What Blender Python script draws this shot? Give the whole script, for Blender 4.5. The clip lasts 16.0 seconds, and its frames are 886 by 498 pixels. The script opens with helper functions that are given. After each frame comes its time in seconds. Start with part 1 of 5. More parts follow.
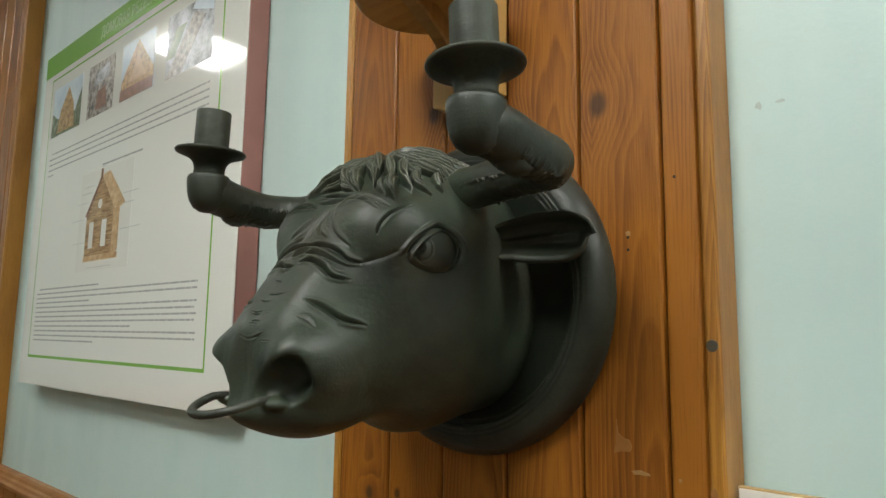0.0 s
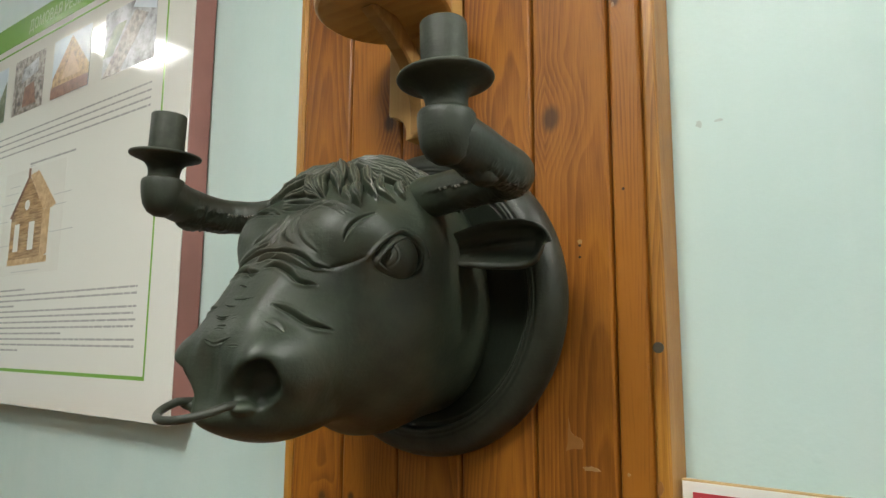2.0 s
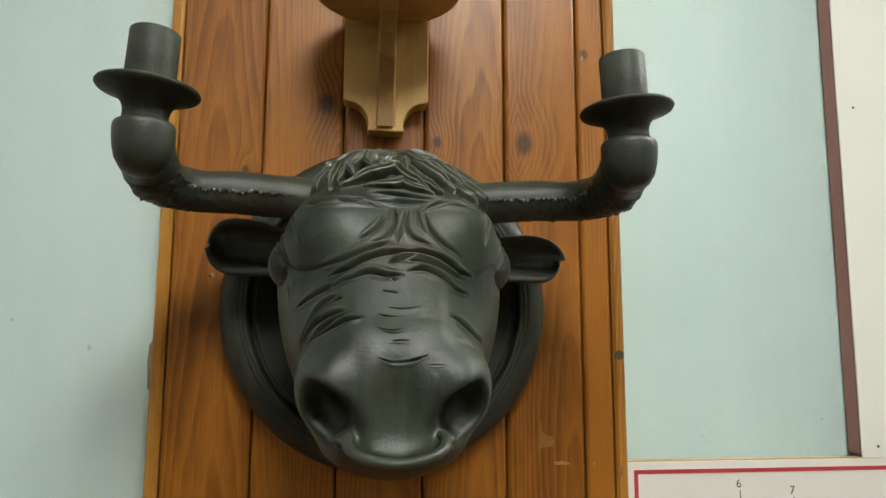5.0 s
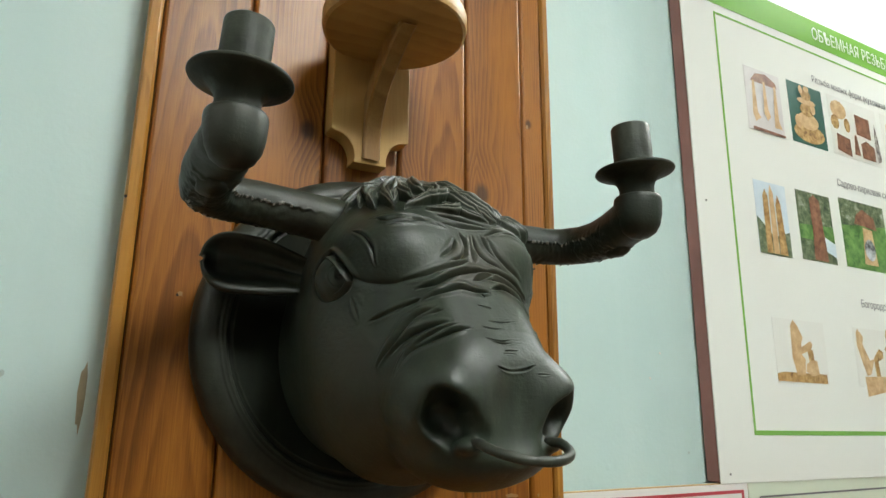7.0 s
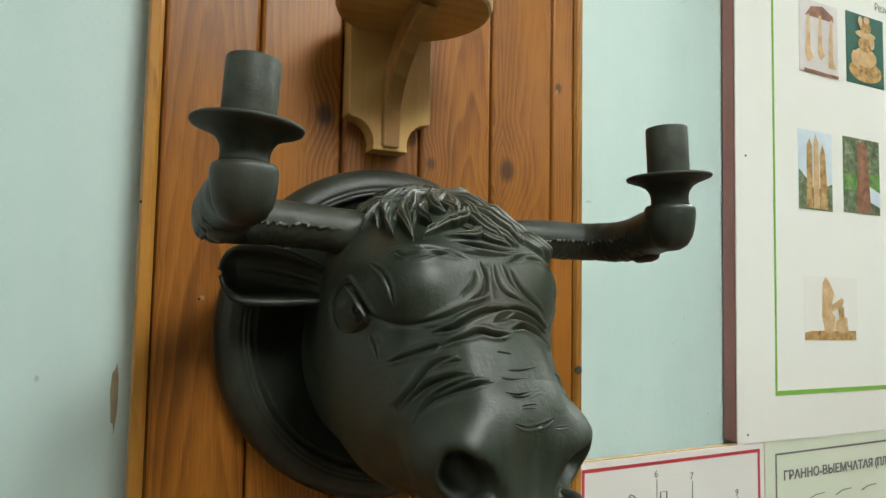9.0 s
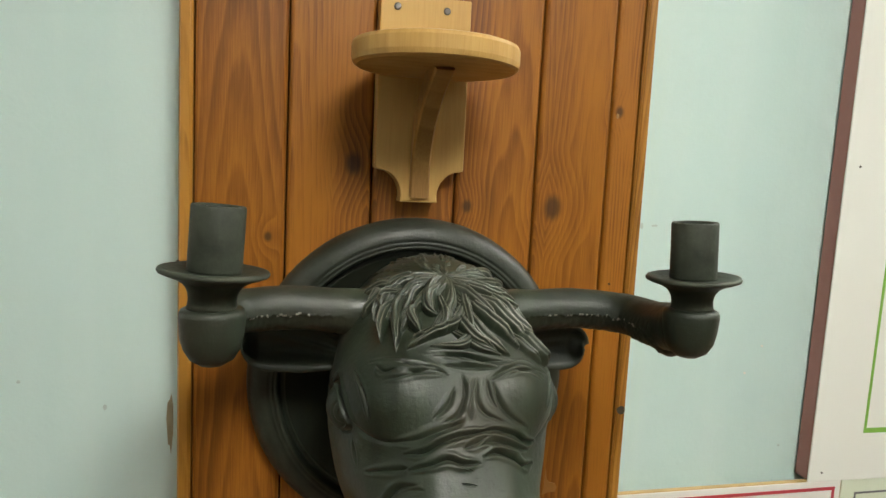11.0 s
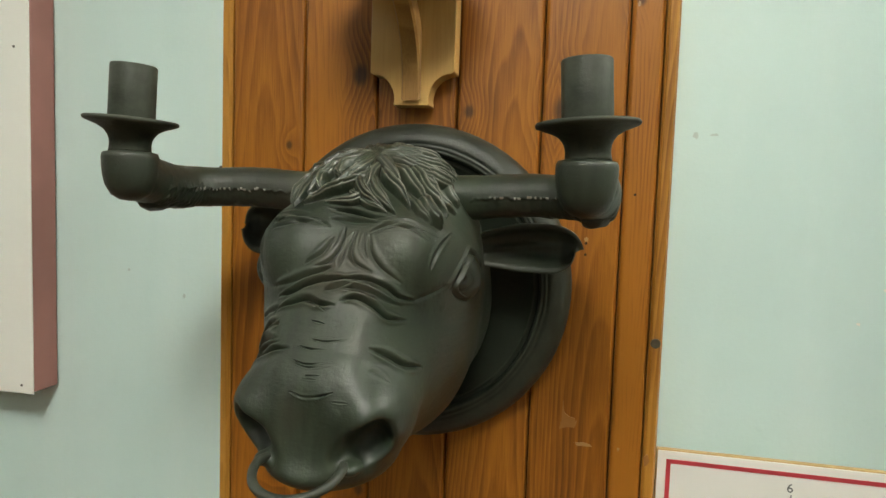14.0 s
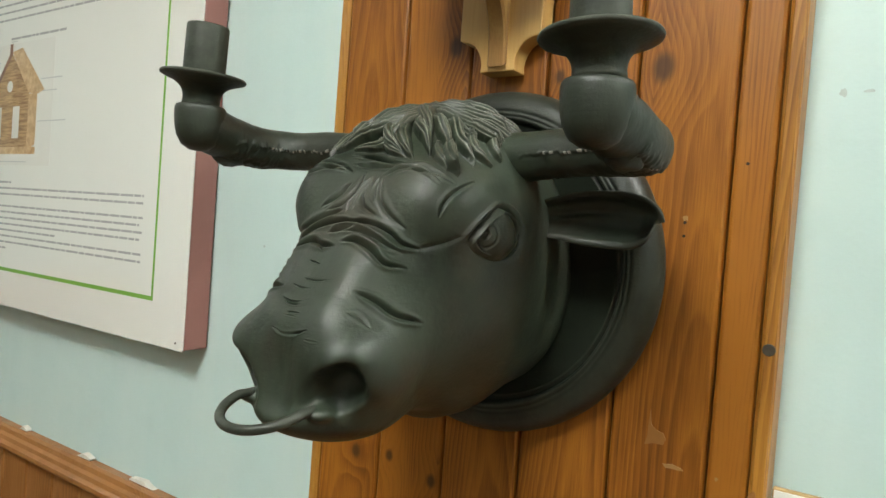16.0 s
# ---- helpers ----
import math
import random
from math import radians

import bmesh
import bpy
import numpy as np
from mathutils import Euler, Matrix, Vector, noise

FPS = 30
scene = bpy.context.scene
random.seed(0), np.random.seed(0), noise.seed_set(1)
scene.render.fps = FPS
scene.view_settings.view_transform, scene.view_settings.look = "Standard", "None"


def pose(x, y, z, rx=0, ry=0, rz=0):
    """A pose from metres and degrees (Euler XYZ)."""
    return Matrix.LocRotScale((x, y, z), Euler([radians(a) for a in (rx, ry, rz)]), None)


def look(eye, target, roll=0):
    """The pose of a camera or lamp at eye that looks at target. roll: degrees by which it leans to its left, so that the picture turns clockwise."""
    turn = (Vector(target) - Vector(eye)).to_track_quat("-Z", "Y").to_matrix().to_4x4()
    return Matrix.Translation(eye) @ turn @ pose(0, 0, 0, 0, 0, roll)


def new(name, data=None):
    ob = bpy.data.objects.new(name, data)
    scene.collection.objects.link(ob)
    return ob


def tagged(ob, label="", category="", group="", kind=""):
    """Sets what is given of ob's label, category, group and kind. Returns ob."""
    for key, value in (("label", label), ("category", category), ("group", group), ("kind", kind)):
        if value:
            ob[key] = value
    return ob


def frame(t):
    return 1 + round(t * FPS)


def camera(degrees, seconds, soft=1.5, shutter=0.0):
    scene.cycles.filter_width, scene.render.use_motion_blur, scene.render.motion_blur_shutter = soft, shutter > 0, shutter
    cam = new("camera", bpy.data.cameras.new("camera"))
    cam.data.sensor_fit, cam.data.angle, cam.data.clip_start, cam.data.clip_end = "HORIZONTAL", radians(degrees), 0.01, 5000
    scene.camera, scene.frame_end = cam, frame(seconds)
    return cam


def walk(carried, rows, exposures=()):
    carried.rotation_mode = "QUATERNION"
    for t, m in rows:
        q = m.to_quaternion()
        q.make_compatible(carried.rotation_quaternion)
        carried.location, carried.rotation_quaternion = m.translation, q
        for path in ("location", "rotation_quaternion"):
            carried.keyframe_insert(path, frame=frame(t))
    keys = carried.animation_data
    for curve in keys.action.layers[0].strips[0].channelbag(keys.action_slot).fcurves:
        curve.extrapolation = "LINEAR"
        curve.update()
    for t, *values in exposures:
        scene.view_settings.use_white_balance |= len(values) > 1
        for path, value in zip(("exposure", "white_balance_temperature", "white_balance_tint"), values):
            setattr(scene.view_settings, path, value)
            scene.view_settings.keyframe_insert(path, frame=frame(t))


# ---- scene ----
cam = camera(67.4, 16.0)
PATH = [
    (0, (-0.076, 0.097, 1.546), (-1.395, 1.578, 1.805), 0.8),
    (0.5, (-0.079, 0.097, 1.547), (-1.375, 1.599, 1.8), 1.2),
    (1, (-0.075, 0.093, 1.549), (-1.355, 1.607, 1.811), 1.0),
    (1.5, (-0.076, 0.08, 1.547), (-1.271, 1.66, 1.82), 0.2),
    (2, (-0.086, 0.068, 1.544), (-1.243, 1.676, 1.823), 0.4),
    (2.5, (-0.114, 0.039, 1.55), (-1.113, 1.743, 1.864), 0.8),
    (3, (-0.185, 0.008, 1.555), (-0.868, 1.865, 1.849), 1.2),
    (3.5, (-0.282, -0.019, 1.556), (-0.728, 1.91, 1.835), 0.9),
    (4, (-0.38, -0.045, 1.559), (-0.588, 1.926, 1.824), 0.6),
    (6.5, (-0.698, 0.008, 1.531), (0.069, 1.821, 1.887), 0.5),
    (7, (-0.75, 0.019, 1.514), (0.163, 1.729, 2.004), 0.4),
    (7.5, (-0.771, 0.037, 1.49), (0.206, 1.701, 2.016), 1.1),
    (8, (-0.78, 0.041, 1.479), (0.262, 1.667, 1.996), 1.4),
    (8.5, (-0.771, 0.03, 1.534), (0.203, 1.746, 1.861), 2.0),
    (9, (-0.747, 0.015, 1.624), (0.12, 1.811, 1.763), 1.0),
    (9.5, (-0.724, 0.009, 1.69), (0.004, 1.872, 1.65), 0.6),
    (10, (-0.711, 0.007, 1.742), (-0.01, 1.876, 1.616), 1.5),
    (12.5, (-0.469, -0.045, 1.806), (-0.581, 1.93, 1.512), 4.4),
    (13, (-0.416, -0.051, 1.776), (-0.675, 1.912, 1.494), 4.0),
    (13.5, (-0.368, -0.037, 1.724), (-0.756, 1.909, 1.473), 1.2),
    (14, (-0.337, -0.022, 1.673), (-0.767, 1.926, 1.523), 1.9),
    (14.5, (-0.319, -0.014, 1.643), (-0.889, 1.897, 1.497), 2.0),
    (15, (-0.311, 0.014, 1.617), (-1.063, 1.863, 1.503), -0.8),
    (15.5, (-0.282, 0.059, 1.609), (-1.158, 1.853, 1.495), 3.4),
    (16, (-0.206, 0.078, 1.614), (-1.302, 1.75, 1.556), 4.3),
]
# the film's own slow changes of exposure, in stops
EXPOSURES = [(0.0, -0.2, 6500, 10), (0.7, -0.24, 6550, 9), (1.5, -0.08, 6550, 10), (3.0, -0.05, 6750, 11), (4.0, -0.10, 6750, 11), (6.5, -0.05, 6400, 8), (8.0, -0.18, 6250, 6), (9.0, -0.08, 6350, 7), (10.0, -0.05, 6550, 9), (12.5, -0.12, 7000, 10), (14.5, -0.04, 6750, 8), (15.0, 0.02, 6550, 8), (16.0, 0.18, 6500, 9)]
walk(cam, [(t, look(eye, target, roll)) for t, eye, target, roll in PATH], EXPOSURES)


# ---- world, lamps, exposure ----
WALL_Y, PANEL_Y, CEIL = 0.683, 0.640, 2.80
world = bpy.data.worlds.new("world")
world.use_nodes = True
world.node_tree.nodes["Background"].inputs["Color"].default_value = (0.02, 0.02, 0.022, 1)
world.node_tree.nodes["Background"].inputs["Strength"].default_value = 1.0
scene.world = world


# ---- material helpers ----
class Mat:
    """A node material with a principled shader and short ways to add nodes."""

    def __init__(self, name, rough=0.5, metal=0.0, color=(0.5, 0.5, 0.5), spec=0.5):
        self.m = bpy.data.materials.new(name)
        self.m.use_nodes = True
        self.t = self.m.node_tree
        self.b = self.t.nodes["Principled BSDF"]
        self.b.inputs["Roughness"].default_value = rough
        self.b.inputs["Metallic"].default_value = metal
        self.b.inputs["Base Color"].default_value = (*color, 1)
        self.b.inputs["Specular IOR Level"].default_value = spec
        self.co = None

    def put(self, node, key, v):
        sock = node.inputs[key]
        if hasattr(v, "links"):
            self.t.links.new(v, sock)
        else:
            sock.default_value = v

    def coords(self):
        if self.co is None:
            self.co = self.t.nodes.new("ShaderNodeTexCoord").outputs["Object"]
        return self.co

    def math(self, op, a, b=0.0, clamp=False):
        n = self.t.nodes.new("ShaderNodeMath")
        n.operation, n.use_clamp = op, clamp
        self.put(n, 0, a)
        self.put(n, 1, b)
        return n.outputs[0]

    def scaled(self, v, s):
        n = self.t.nodes.new("ShaderNodeVectorMath")
        n.operation = "MULTIPLY"
        self.put(n, 0, v)
        self.put(n, 1, s)
        return n.outputs[0]

    def plus(self, a, b):
        n = self.t.nodes.new("ShaderNodeVectorMath")
        n.operation = "ADD"
        self.put(n, 0, a)
        self.put(n, 1, b)
        return n.outputs[0]

    def noise(self, scale, detail=4.0, vec=None, rough=0.5, out="Fac", distortion=0.0):
        n = self.t.nodes.new("ShaderNodeTexNoise")
        self.put(n, "Vector", vec if vec is not None else self.coords())
        self.put(n, "Scale", scale)
        self.put(n, "Detail", detail)
        self.put(n, "Roughness", rough)
        self.put(n, "Distortion", distortion)
        return n.outputs[out]

    def ramp(self, fac, stops):
        n = self.t.nodes.new("ShaderNodeValToRGB")
        self.put(n, 0, fac)
        r = n.color_ramp
        while len(r.elements) < len(stops):
            r.elements.new(0.5)
        for e, (p, c) in zip(r.elements, stops):
            e.position = p
            e.color = (*c, 1) if len(c) == 3 else c
        return n.outputs[0]

    def range(self, v, a, b, c=0.0, d=1.0, smooth=False):
        n = self.t.nodes.new("ShaderNodeMapRange")
        n.interpolation_type = "SMOOTHSTEP" if smooth else "LINEAR"
        for i, x in enumerate((v, a, b, c, d)):
            self.put(n, i, x)
        return n.outputs[0]

    def mix(self, fac, a, b, blend="MIX"):
        n = self.t.nodes.new("ShaderNodeMix")
        n.data_type, n.blend_type = "RGBA", blend
        self.put(n, "Factor", fac)
        self.put(n, 6, a if hasattr(a, "links") else (*a, 1))
        self.put(n, 7, b if hasattr(b, "links") else (*b, 1))
        return n.outputs[2]

    def bump(self, height, strength=0.3, distance=0.002):
        n = self.t.nodes.new("ShaderNodeBump")
        self.put(n, "Height", height)
        n.inputs["Strength"].default_value = strength
        n.inputs["Distance"].default_value = distance
        self.t.links.new(n.outputs[0], self.b.inputs["Normal"])

    def xyz(self):
        n = self.t.nodes.new("ShaderNodeSeparateXYZ")
        self.put(n, 0, self.coords())
        return n.outputs

    def rand(self):
        return self.t.nodes.new("ShaderNodeObjectInfo").outputs["Random"]

    def set(self, **kw):
        for k, v in kw.items():
            self.put(self.b, {"color": "Base Color", "rough": "Roughness", "emit": "Emission Color", "power": "Emission Strength", "coat": "Coat Weight", "coat_rough": "Coat Roughness"}[k], v)
        return self


def wood(name, dark, mid, light, rough=0.38, freq=420.0, tilt=0.022, knots=(), stain=(0.040, 0.017, 0.009), coat=0.10):
    """Flat-sawn softwood along z: growth rings round a leaning pith, fine pores, blotches and given knots (x, z, radius)."""
    w = Mat(name, rough, 0.0, (0.2, 0.1, 0.02), 0.36)
    x, y, z = w.xyz()
    r = w.rand()
    warp = w.noise(1.0, 3.0, w.scaled(w.coords(), (9.0, 9.0, 1.6)))
    warp = w.math("MULTIPLY", w.math("SUBTRACT", warp, 0.5), 0.022)
    seed = w.math("MULTIPLY", r, 7.31)
    px = w.math("SUBTRACT", w.math("FRACT", seed), 0.5)
    lean = w.math("SUBTRACT", w.math("FRACT", w.math("MULTIPLY", r, 13.7)), 0.5)
    u = w.math("ADD", w.math("ADD", w.math("MULTIPLY", px, 0.12), x), w.math("MULTIPLY", z, w.math("MULTIPLY", lean, tilt)))
    u = w.math("ADD", w.math("FRACT", w.math("MULTIPLY", w.math("ADD", u, 3.0), 9.0)), -0.5)
    u = w.math("MULTIPLY", u, 0.11)
    v = w.math("ADD", w.math("MULTIPLY", w.math("SUBTRACT", z, 1.6), tilt), w.math("ADD", y, -0.60))
    v = w.math("ADD", v, w.math("MULTIPLY", r, 0.05))
    rad = w.math("SQRT", w.math("ADD", w.math("MULTIPLY", u, u), w.math("MULTIPLY", v, v)))
    rad = w.math("ADD", rad, warp)
    knot = None
    for kx, kz, kr in knots:
        dx = w.math("DIVIDE", w.math("SUBTRACT", x, kx), kr)
        dz = w.math("DIVIDE", w.math("SUBTRACT", z, kz), kr * 1.35)
        dd = w.math("SQRT", w.math("ADD", w.math("MULTIPLY", dx, dx), w.math("MULTIPLY", dz, dz)))
        bend = w.range(dd, 0.0, 5.0, 1.0, 0.0, True)
        rad = w.math("ADD", rad, w.math("MULTIPLY", bend, kr * 0.9))
        k = w.range(w.math("ADD", dd, w.math("MULTIPLY", warp, 14.0)), 0.40, 1.30, 1.0, 0.0, True)
        knot = k if knot is None else w.math("MAXIMUM", knot, k)
    ring = w.math("FRACT", w.math("MULTIPLY", rad, freq * 0.95))
    ring = w.math("MULTIPLY", w.range(ring, 0.0, 0.78, 0.0, 1.0), w.range(ring, 0.86, 1.0, 1.0, 0.0))
    fine = w.noise(1.0, 4.0, w.scaled(w.coords(), (900.0, 900.0, 22.0)), 0.6)
    blot = w.noise(1.0, 4.0, w.scaled(w.coords(), (14.0, 14.0, 3.2)), 0.6)
    strength = w.range(blot, 0.35, 0.65, 0.12, 0.46)
    tone = w.math("ADD", w.math("MULTIPLY", ring, strength), w.math("MULTIPLY", w.math("SUBTRACT", fine, 0.5), 0.85))
    tone = w.math("ADD", tone, w.math("MULTIPLY", w.math("SUBTRACT", blot, 0.5), 0.95))
    tone = w.math("ADD", tone, w.math("MULTIPLY", w.math("SUBTRACT", r, 0.5), 0.35))
    col = w.ramp(tone, [(0.0, light), (0.45, mid), (1.0, dark)])
    if knot is not None:
        col = w.mix(w.math("MULTIPLY", knot, 0.82), col, stain)
    w.set(color=col, rough=w.range(blot, 0.3, 0.7, rough - 0.07, rough + 0.10), coat=coat, coat_rough=0.22)
    w.bump(w.math("ADD", w.math("MULTIPLY", ring, 0.5), fine), 0.20, 0.0006)
    return w.m


def painted_wall(name, col, rough=0.48):
    w = Mat(name, rough)
    big = w.noise(2.3, 5.0)
    mid = w.noise(16.0, 5.0, None, 0.6)
    fine = w.noise(180.0, 3.0)
    pit = w.t.nodes.new("ShaderNodeTexVoronoi")
    w.put(pit, "Vector", w.coords())
    w.put(pit, "Scale", 14.0)
    drop = w.range(pit.outputs["Distance"], 0.02, 0.07, 1.0, 0.0, True)
    c = w.mix(w.range(big, 0.3, 0.7), tuple(v * 0.93 for v in col), tuple(min(1, v * 1.04) for v in col))
    c = w.mix(w.math("MULTIPLY", w.range(mid, 0.45, 0.8), 0.25), c, tuple(v * 0.88 for v in col))
    wash = w.noise(1.0, 4.0, w.scaled(w.coords(), (15.0, 15.0, 1.5)), 0.55)
    c = w.mix(w.math("MULTIPLY", w.range(wash, 0.42, 0.66), 0.60), c, tuple(v * f for v, f in zip(col, (1.10, 1.05, 1.05))))
    w.set(color=c, rough=w.range(mid, 0.3, 0.7, rough - 0.06, rough + 0.1))
    h = w.math("ADD", w.math("MULTIPLY", mid, 0.7), w.math("ADD", w.math("MULTIPLY", fine, 0.25), w.math("MULTIPLY", drop, 0.22)))
    w.bump(h, 0.20, 0.004)
    return w.m


def plain(name, col, rough=0.5, amount=0.06, scale=30.0, metal=0.0, bump=0.0, coat=0.0):
    """Paint, print or plastic with a faint unevenness."""
    w = Mat(name, rough, metal)
    n = w.noise(scale, 4.0)
    w.set(color=w.mix(n, tuple(v * (1 - amount) for v in col), tuple(min(1.0, v * (1 + amount)) for v in col)), coat=coat)
    if bump:
        w.bump(n, bump, 0.001)
    return w.m


def mottled(name, stops, scale=40.0, rough=0.35, stretch=(1, 1, 1)):
    """A printed picture's colours as a broken-up field."""
    w = Mat(name, rough)
    n = w.noise(scale, 6.0, w.scaled(w.coords(), stretch), 0.65)
    w.set(color=w.ramp(n, stops))
    return w.m


def black_paint(name, dry=0.0, tone=1.0, spec=0.42, shine=0.0):
    """Dark green-black satin paint over carved wood: cloudy, brushed, rubbed to a dull grey on high spots; dry: how far
    the tips of the hair are greyed, for brushed paint and for silver highlights put into the colour.
    """
    w = Mat(name, 0.5, 0.0, (0.02, 0.02, 0.02), spec)
    big = w.noise(9.0, 4.0)
    mid = w.noise(38.0, 5.0, None, 0.6)
    fine = w.noise(260.0, 4.0, None, 0.6)
    brush = w.noise(1.0, 3.0, w.scaled(w.coords(), (70.0, 70.0, 420.0)))
    streak = w.noise(1.0, 3.0, w.scaled(w.coords(), (150.0, 26.0, 26.0)), 0.6)
    cloud = w.math("ADD", w.math("MULTIPLY", big, 0.45), w.math("ADD", w.math("MULTIPLY", mid, 0.25), w.math("MULTIPLY", streak, 0.30)))
    c = w.mix(w.range(cloud, 0.38, 0.62), tuple(v * tone for v in (0.0068, 0.0102, 0.0062)), tuple(v * tone for v in (0.0240, 0.0325, 0.0205)))
    c = w.mix(w.math("MULTIPLY", w.range(w.noise(15.0, 3.0, None, 0.5), 0.55, 0.72), 0.55), c, tuple(v * tone for v in (0.034, 0.029, 0.020)))
    geo = w.t.nodes.new("ShaderNodeNewGeometry")
    if not dry:
        worn_or_glint = w.math("MULTIPLY", w.range(geo.outputs["Pointiness"], 0.506, 0.540), w.range(mid, 0.32, 0.60, 0.25, 1.0))
        c = w.mix(w.math("MULTIPLY", worn_or_glint, 0.32), c, (0.100, 0.104, 0.084))
    gloss = w.range(w.math("ADD", cloud, w.math("MULTIPLY", fine, 0.4)), 0.45, 0.95, 0.35 - shine, 0.56 - shine)
    if dry:
        x, y, z = w.xyz()
        fur = w.math("MULTIPLY", w.range(z, 0.066, 0.084), w.range(w.math("ABSOLUTE", x), 0.066, 0.076, 1.0, 0.0))
        gloss = w.math("SUBTRACT", gloss, w.math("MULTIPLY", fur, 0.14))
        horn = w.range(w.math("ABSOLUTE", x), 0.080, 0.092)
        c = w.mix(w.math("MULTIPLY", horn, 0.45), c, (0.0070, 0.0095, 0.0066))
        # Grey tips: dry-brushed paint, made paler to carry the locks' highlights too.
        tips = w.math("MULTIPLY", w.range(geo.outputs["Pointiness"], 0.507, 0.558), w.range(mid, 0.30, 0.62, 0.35, 1.0))
        c = w.mix(w.math("MULTIPLY", w.math("MULTIPLY", fur, tips), dry), c, (0.215, 0.208, 0.165))
    rub = w.math("MULTIPLY", w.range(fine, 0.60, 0.74), w.range(mid, 0.52, 0.68))
    c = w.mix(w.math("MULTIPLY", rub, 0.45), c, (0.090, 0.092, 0.074))
    w.set(color=c, rough=gloss)
    w.bump(w.math("ADD", w.math("ADD", fine, w.math("MULTIPLY", mid, 1.2)), w.math("ADD", w.math("MULTIPLY", brush, 0.4), w.math("MULTIPLY", streak, 1.0))), 0.34, 0.0010)
    return w.m


def glow(name, col, power):
    w = Mat(name, 0.4, 0.0, (0.8, 0.8, 0.8))
    w.set(emit=(*col, 1), power=power)
    return w.m


# ---- materials ----
KNOTS = ((-0.576, 1.798, 0.0085), (-0.368, 1.763, 0.0100), (-0.461, 1.761, 0.0055), (-0.669, 1.365, 0.0065), (-0.623, 1.371, 0.0050),
         (-0.568, 1.358, 0.0060), (-0.739, 1.633, 0.0065), (-0.655, 1.725, 0.0040), (-0.300, 1.866, 0.0050))
M_PINE = wood("varnished_pine", (0.064, 0.0165, 0.0026), (0.194, 0.0630, 0.0074), (0.340, 0.1260, 0.0160), knots=KNOTS, coat=0.04)
# Paler than the boards: lamp light on the outer face is put into the colour.
M_TRIM = wood("varnished_pine_trim", (0.105, 0.038, 0.0055), (0.275, 0.112, 0.016), (0.430, 0.200, 0.034), freq=460.0)
M_BIRCH = wood("pale_limewood", (0.31, 0.165, 0.045), (0.44, 0.255, 0.076), (0.53, 0.328, 0.106), rough=0.45, freq=60.0, tilt=0.004, coat=0.1)
# Darker copy of the limewood: the shelf's shade is put into the stay's colour.
M_STAY_SHADED = wood("shaded_limewood", (0.19, 0.092, 0.025), (0.31, 0.165, 0.046), (0.42, 0.245, 0.074), rough=0.45, freq=60.0, tilt=0.004)
M_DADO = wood("dado_pine", (0.15, 0.055, 0.014), (0.26, 0.105, 0.028), (0.34, 0.150, 0.045))
M_WALL = painted_wall("mint_wall_paint", (0.540, 0.690, 0.672))
M_CEIL = painted_wall("white_ceiling_paint", (0.62, 0.63, 0.60), 0.7)
M_FLOOR = plain("brown_lino", (0.200, 0.140, 0.095), 0.5, 0.25, 8.0)
M_BLACK = black_paint("black_satin_paint", 0.0, 0.68)
M_HEAD = black_paint("black_paint_dry_brushed", 0.7, 1.45, 0.48, -0.03)
M_CUP = black_paint("black_matt_paint", 0.0, 0.95, 0.26, -0.10)
# Pale colour for painted highlights along the hem of the horns.
M_HEM_GLINT = plain("hem_glint_paint", (0.34, 0.33, 0.29), 0.5, 0.3, 300.0)
M_STEEL = plain("screw_steel", (0.16, 0.15, 0.14), 0.35, 0.2, 200.0, 1.0)
M_BOARD = plain("laminated_white_print", (0.77, 0.77, 0.73), 0.07, 0.02, 4.0)
M_SIDE = plain("mahogany_painted_side", (0.335, 0.150, 0.128), 0.42, 0.16, 26.0, 0.0, 0.15)
M_GREEN = plain("green_print", (0.205, 0.430, 0.082), 0.14, 0.03)
M_HEAD_INK = plain("pale_grey_ink", (0.30, 0.30, 0.30), 0.25, 0.2, 300.0)
M_INK = plain("grey_ink", (0.13, 0.13, 0.135), 0.3, 0.3, 300.0)
M_TEXT = plain("small_print_ink", (0.42, 0.42, 0.42), 0.2, 0.3, 300.0)
M_PALE_INK = plain("faded_ink", (0.42, 0.42, 0.42), 0.3, 0.2, 300.0)
M_WHITE_INK = plain("white_print", (0.74, 0.82, 0.66), 0.2, 0.02)
# Left title's ink: glare that washes it out is mixed into the colour.
M_GLARE_INK = plain("glare_faded_print", (0.42, 0.62, 0.27), 0.2, 0.02)
M_RED = plain("red_print", (0.46, 0.045, 0.06), 0.35, 0.05)
M_SIGN = plain("white_sign_paper", (0.74, 0.73, 0.70), 0.35, 0.02, 6.0)
M_CREAM = plain("cream_sign_paper", (0.65, 0.70, 0.57), 0.35, 0.03, 6.0)
M_SIGN_EDGE = plain("raw_hardboard_edge", (0.40, 0.27, 0.11), 0.6, 0.2, 60.0)
M_PLASTER = plain("bare_plaster", (0.72, 0.70, 0.64), 0.8, 0.1, 60.0, 0.0, 0.3)
M_CHIP = plain("old_ochre_paint", (0.30, 0.26, 0.17), 0.7, 0.3, 90.0, 0.0, 0.3)
M_DIRT = plain("grey_scuff", (0.44, 0.53, 0.51), 0.6, 0.2, 200.0)
M_DARK = plain("dark_hole", (0.03, 0.015, 0.008), 0.8, 0.2, 100.0)
M_LAMP = glow("lamp_diffuser", (0.97, 0.985, 0.92), 43.0)
M_LAMP_BRIGHT = glow("bright_lamp_diffuser", (0.97, 0.985, 0.92), 72.0)
M_LAMP_DIM = glow("dim_lamp_diffuser", (0.97, 0.985, 0.92), 40.0)
